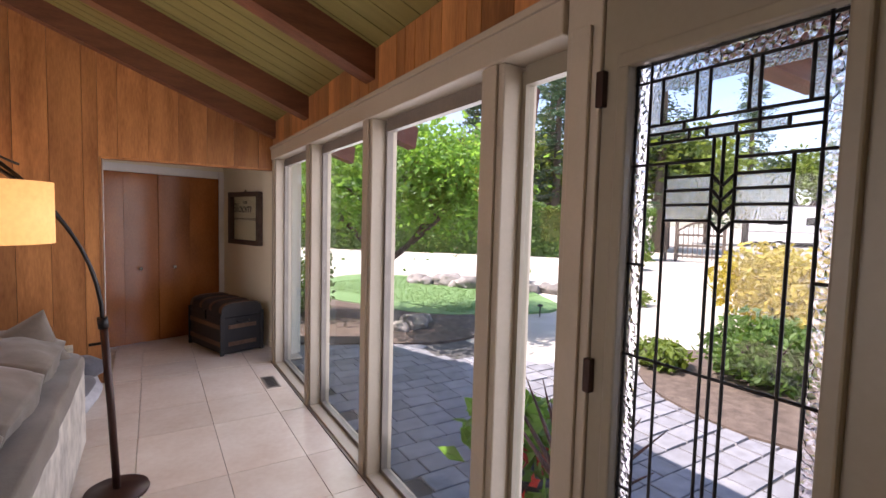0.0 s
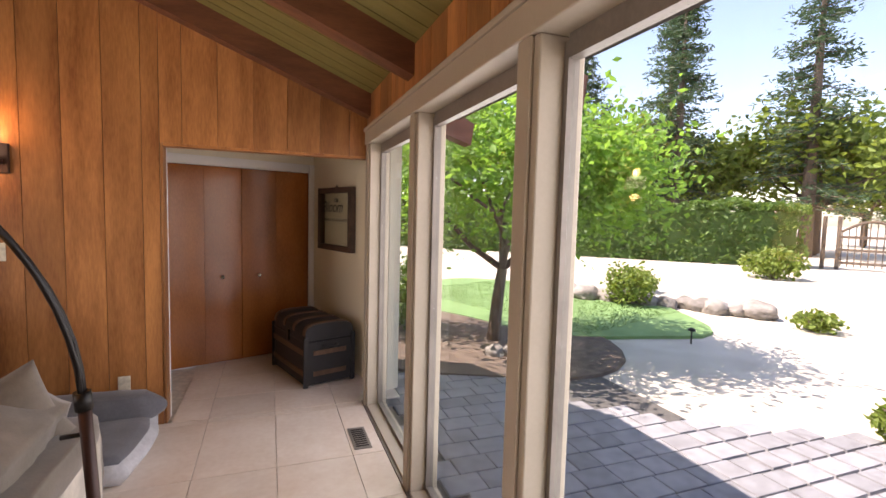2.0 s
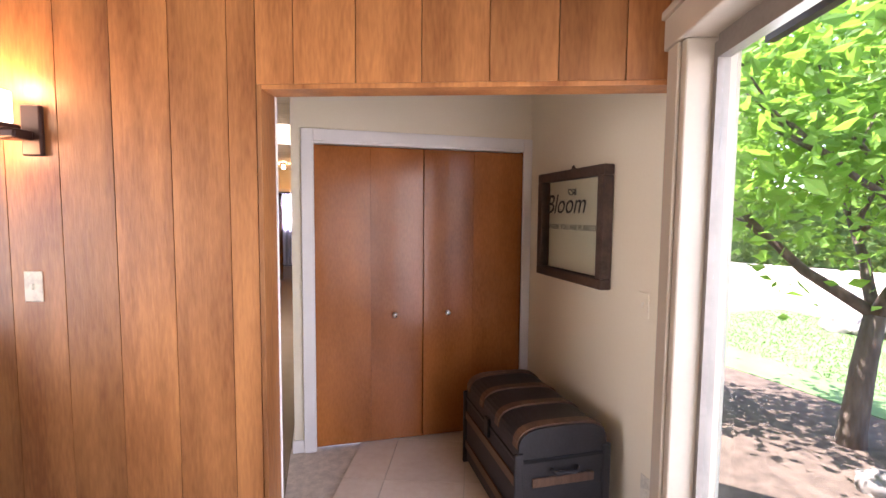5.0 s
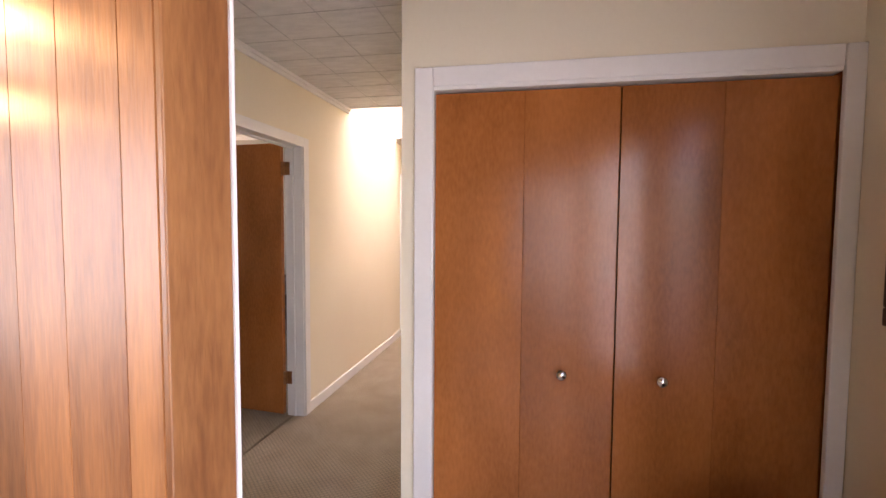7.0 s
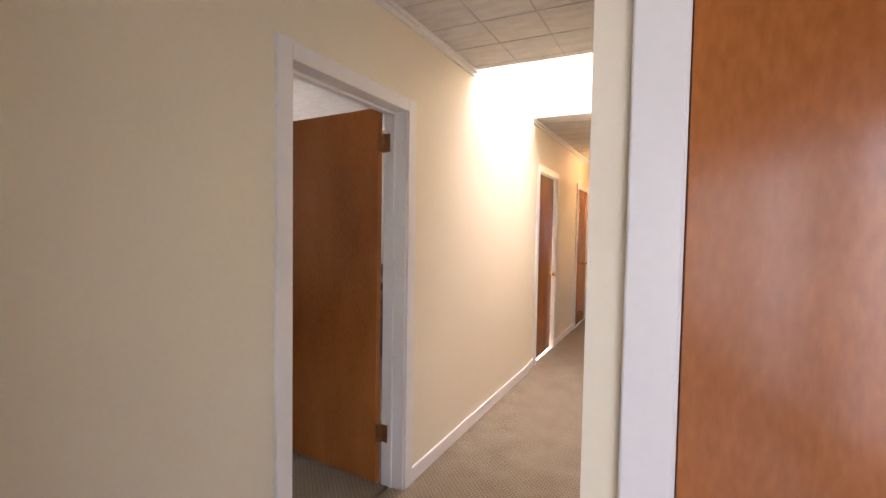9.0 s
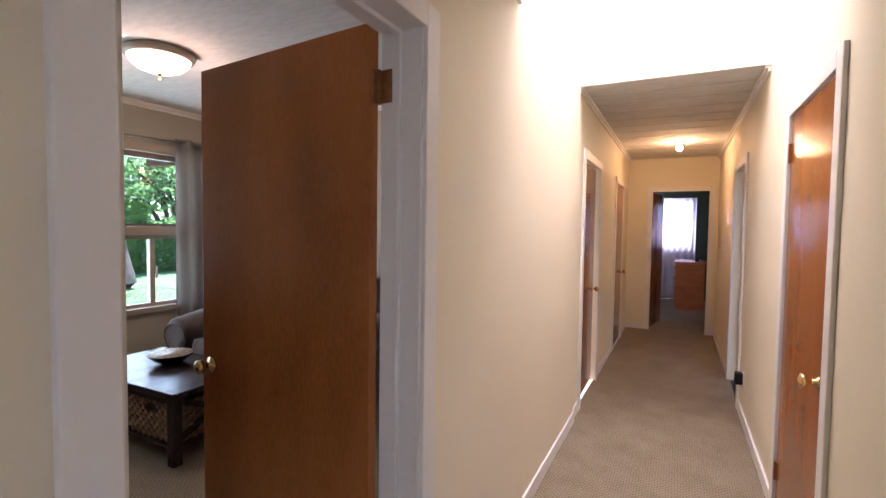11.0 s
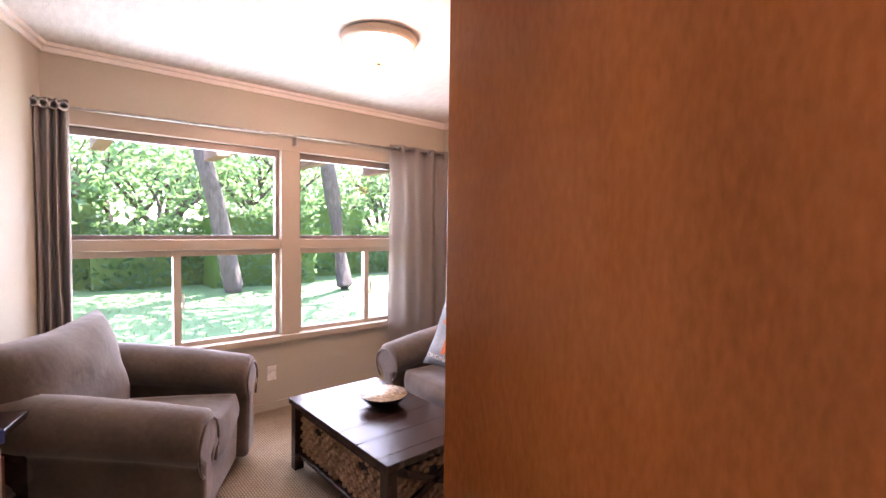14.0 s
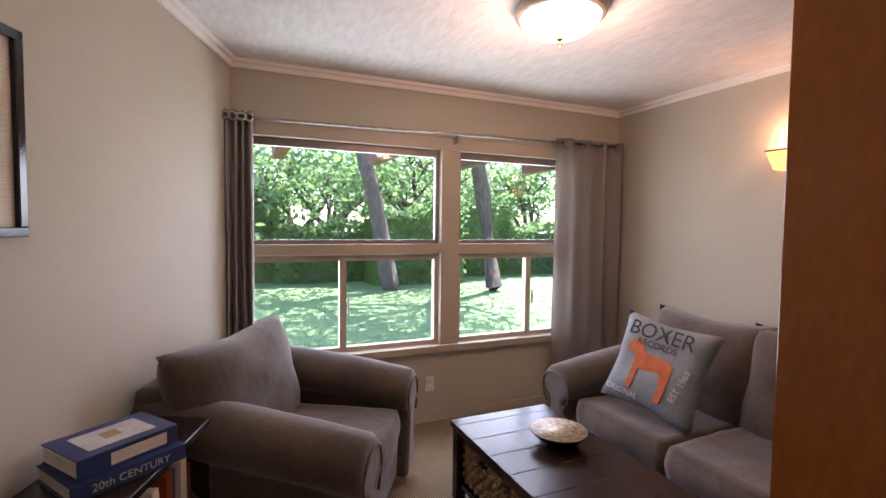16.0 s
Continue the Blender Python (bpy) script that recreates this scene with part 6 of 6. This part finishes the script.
fl = new("blossom", leaves("blossom", c, 0.03, M["petal"], g, 0.8))
fl.parent = pot
pl = thing("path_light", pose(5.63, -0.73, GZ), "small dark garden path light", "garden light")
part("stake", tube([(0, 0, -0.05), (0, 0, 0.18)], 0.012, 8), M["black_metal"], pl)
part("cap", lathe([(0.05, 0.17), (0.055, 0.185), (0.03, 0.21), (0.0, 0.215)], 16), M["black_metal"], pl)

gate = thing("garden_gate", pose(22.3, 0.1, GZ, 0, 0, 100), "brown wooden arched garden gate standing open on the drive", "gate")
for x in (-1.2, 0.75, 1.2):
    part("post", boxed(x - 0.07, x + 0.07, -0.07, 0.07, -0.1, 2.05 if x > 0 else 1.6, 0.01), M["bark"], gate)
for z in (0.25, 0.75, 1.25):
    part("rail", boxed(-1.13, 0.68, -0.03, 0.03, z - 0.05, z + 0.05), M["bark"], gate)
part("arch", tube([(-1.13 + 1.81 * k / 10, 0, 1.45 + 0.4 * math.sin(math.pi * k / 10)) for k in range(11)], 0.05, 8), M["bark"], gate)
for k in range(9):
    x = -0.95 + 0.2 * k
    part("picket", boxed(x - 0.02, x + 0.02, -0.02, 0.02, 0.1, 1.45 + 0.37 * math.sin(math.pi * (x + 1.13) / 1.81)), M["bark"], gate)

home = thing("motor_home", pose(41.0, -4.2, GZ, 0, 0, 96), "long white motor home parked far down the drive", "vehicle")
part("body", prism(bmesh.new(), [(-4.2, 0.75), (4.2, 0.65), (4.2, 3.0), (3.9, 3.25), (-3.0, 3.25), (-4.2, 2.4)], -1.15, 1.15), M["rock_white"], home)
part("roof_edge", boxed(-3.0, 4.25, -1.2, 1.2, 3.252, 3.34, 0.02), M["fascia"], home)
part("underbody", boxed(-4.0, 4.1, -1.0, 1.0, 0.35, 0.74), M["dark"], home)
for x in (-2.6, 2.3):
    wheel = part("wheel", lathe([(0.0, -0.12), (0.36, -0.12), (0.40, -0.06), (0.40, 0.06), (0.36, 0.12), (0.0, 0.12)], 24, None, pose(x, 1.08, 0.40, 90, 0, 0)), M["dark"], home)
    part("rim", lathe([(0.0, 0.0), (0.2, 0.0), (0.2, 0.02), (0.0, 0.03)], 20, None, pose(x, 1.2, 0.40, -90, 0, 0)), M["steel"], wheel)
for x, w, z in ((0.6, 0.5, 1.9), (2.6, 0.9, 1.9), (-3.2, 0.7, 1.8)):
    part("window", boxed(x - w / 2, x + w / 2, 1.15, 1.17, z, z + 0.55, 0.01), M["lacquer"], home)
part("stripe", boxed(-2.0, 4.19, 1.15, 1.162, 1.35, 1.42), M["rock"], home)

spiky = thing("potted_plant", ML @ pose(0.42, -3.78, GZ), "spiky dark red cordyline with green leaves in a dark pot", "potted plant")
part("pot", lathe([(0.13, 0), (0.15, 0.02), (0.20, 0.36), (0.21, 0.40), (0.19, 0.40), (0.18, 0.36), (0.0, 0.36)], 30), M["pot"], spiky)
M["spike"] = material("dark_red_blade", (0.10, 0.035, 0.03), 0.45, tone=(0.045, 0.02, 0.02), scale=8)
rs = random.Random(17)
for k in range(16):
    a, out, tall = 6.28 * k / 16 + rs.uniform(-0.2, 0.2), rs.uniform(0.12, 0.36), rs.uniform(0.45, 0.68)
    part("blade", tube([(0, 0, 0.36), (0.3 * out * math.cos(a), 0.3 * out * math.sin(a), 0.36 + 0.5 * tall), (out * math.cos(a), out * math.sin(a), 0.36 + tall)], [0.011, 0.014, 0.002], 5), M["spike"], spiky)
c = g.normal(size=(150, 3)) * np.array([0.09, 0.09, 0.04]) + np.array([0, 0, 0.43])
new("foliage", leaves("foliage", c, 0.06, M["leaf"], g, 0.7)).parent = spiky
c = g.normal(size=(60, 3)) * np.array([0.09, 0.09, 0.03]) + np.array([0.02, 0.03, 0.47])
new("blossom", leaves("blossom", c, 0.03, M["petal"], g, 0.8)).parent = spiky

# ---- planks of the cedar walls, one by one ----
EDGES = [-6.02, -5.79, -5.57, -5.34, -5.11, -4.87, -4.63, -4.40, -4.17, -3.94, -3.70, -3.48, -3.22, -2.98, -2.72, -2.47, -2.245, -2.025, -1.795, -1.57, -1.462]
for a, b in zip(EDGES, EDGES[1:]):
    top = [min(deck(x), deck(-4.2) - (abs(x) - 4.2) * 0.4) - 0.002 for x in (a, b)]
    ob = part("plank", prism(bmesh.new(), [(a + 0.002, 0.0), (b - 0.002, 0.0), (b - 0.002, top[1]), (a + 0.002, top[0])], 0.0, 0.021), M["panel"], wall_panel)
EDGES = [-1.462, -1.32, -1.09, -0.85, -0.61, -0.37, -0.14, 0.0]
for a, b in zip(EDGES, EDGES[1:]):
    part("plank", prism(bmesh.new(), [(a + 0.002, 2.03), (b - 0.002, 2.03), (b - 0.002, deck(b)), (a + 0.002, deck(a))], 0.0, 0.021), M["panel"], wall_panel)
upper = thing("wall_cladding", ML, "cedar planks above the windows", "wall", "", "structure")
y = -0.001
rp = random.Random(3)
while y > -7.9:
    w = rp.choice((0.10, 0.14, 0.19, 0.22))
    part("plank", boxed(0.0, 0.022, y - w + 0.002, y - 0.002, 2.236, deck(0.0) - 0.004), M["panel"], upper)
    y -= w

# ---- floor tiles, one by one ----
def tile_mesh(w, d):
    return mesh_of("tile", boxed(-w / 2, w / 2, -d / 2, d / 2, -0.012, 0.0, 0.002), M["travertine"])


rows = [-0.08]
while rows[-1] > -4.6:
    rows.append(rows[-1] - (0.78 if len(rows) % 2 else 0.50))
cols = [-0.018, -0.23, -0.70, -1.17, -1.64, -2.11, -2.58]
kinds = {}
for r1, r0 in zip(rows, rows[1:]):
    for c1, c0 in zip(cols, cols[1:]):
        w, d = c1 - c0 - 0.0035, r1 - r0 - 0.0035
        key = (round(w, 3), round(d, 3))
        kinds[key] = kinds.get(key) or tile_mesh(w, d)
        piece("tile", kinds[key], floor, pose((c0 + c1) / 2, (r0 + r1) / 2, 0))
for c1, c0 in zip([-0.018] + cols[1:], cols[1:]):
    w = c1 - c0 - 0.0035
    if w > 0.05:
        piece("tile", tile_mesh(w, 0.07), floor, pose((c0 + c1) / 2, -0.04, 0))
structure("floor_far_tiles", boxed(-6.05, -2.585, -8.0, -0.01, -0.02, -0.001), M["travertine"], ML, "travertine floor beyond the sofa", "floor")
vest = thing("floor_vestibule_tiles", ML, "travertine tiles of the vestibule floor", "floor", "", "structure")
for i, (c1, c0) in enumerate(zip([0.32, -0.23, -0.70, -1.17], [-0.23, -0.70, -1.17, -1.42])):
    for j, (r1, r0) in enumerate(((0.42, 0.003), (0.92, 0.42), (1.42, 0.92), (1.92, 1.42))):
        cx, cy = (c0 + c1) / 2, (r0 + r1) / 2
        p = ML @ Vector((cx, cy, 0))
        far = [(ML @ Vector((x_, y_, 0))) for x_ in (c0, c1) for y_ in (r0, r1)]
        if min(q.y for q in far) > 1.5 or max(q.x for q in far) < -0.70:
            continue
        piece("tile", tile_mesh(c1 - c0 - 0.0035, r1 - r0 - 0.0035), vest, pose(cx, cy, -0.0))

# ---- patio pavers, one by one ----
patio = structure("pavement", boxed(0.16, 2.7, -9.0, 1.2, GZ - 0.1, GZ - 0.012), M["joint"], ML, "blue-grey concrete paver patio", "patio")
paver_data = [mesh_of("paver", boxed(-w / 2, w / 2, -0.098, 0.098, -0.05, 0.004, 0.008), M["paver"]) for w in (0.27, 0.20)]
rp = random.Random(8)
count = 0
verts, faces = [], []
for j in range(46):
    yy = 0.9 - 0.205 * j
    x = 0.18 + 0.12 * (j % 3)
    while x < 6.6:
        k = rp.random() < 0.4
        w = 0.20 if k else 0.27
        edge = 2.2 + 1.5 * max(0.0, -yy - 0.4)
        if x + w > min(edge, 6.4):
            break
        turn = rp.uniform(-1, 1)
        if count < 300 and x < 2.2 and yy > -5:
            piece("paver", paver_data[1 if k else 0], patio, pose(x + w / 2, yy, GZ + rp.uniform(-0.003, 0.003), 0, 0, turn))
            count += 1
        else:
            n0 = len(verts)
            a, b_, z = w / 2 - 0.003, 0.098, GZ + 0.004 + rp.uniform(-0.003, 0.003)
            for dx, dy, dz in ((-a, -b_, -0.04), (a, -b_, -0.04), (a, b_, -0.04), (-a, b_, -0.04), (-a + 0.008, -b_ + 0.008, 0), (a - 0.008, -b_ + 0.008, 0), (a - 0.008, b_ - 0.008, 0), (-a + 0.008, b_ - 0.008, 0)):
                verts.append((x + w / 2 + dx, yy + dy, z + dz))
            faces += [tuple(n0 + i for i in f) for f in ((4, 5, 6, 7), (0, 1, 5, 4), (1, 2, 6, 5), (2, 3, 7, 6), (3, 0, 4, 7))]
        x += w + 0.006
me = bpy.data.meshes.new("paver_rest")
me.from_pydata(verts, [], faces)
me.materials.append(M["paver_rest"])
ob = new("paver_rest", me)
ob.parent = patio
tagged(ob, "further pavers of the patio", "", "", "stuff")
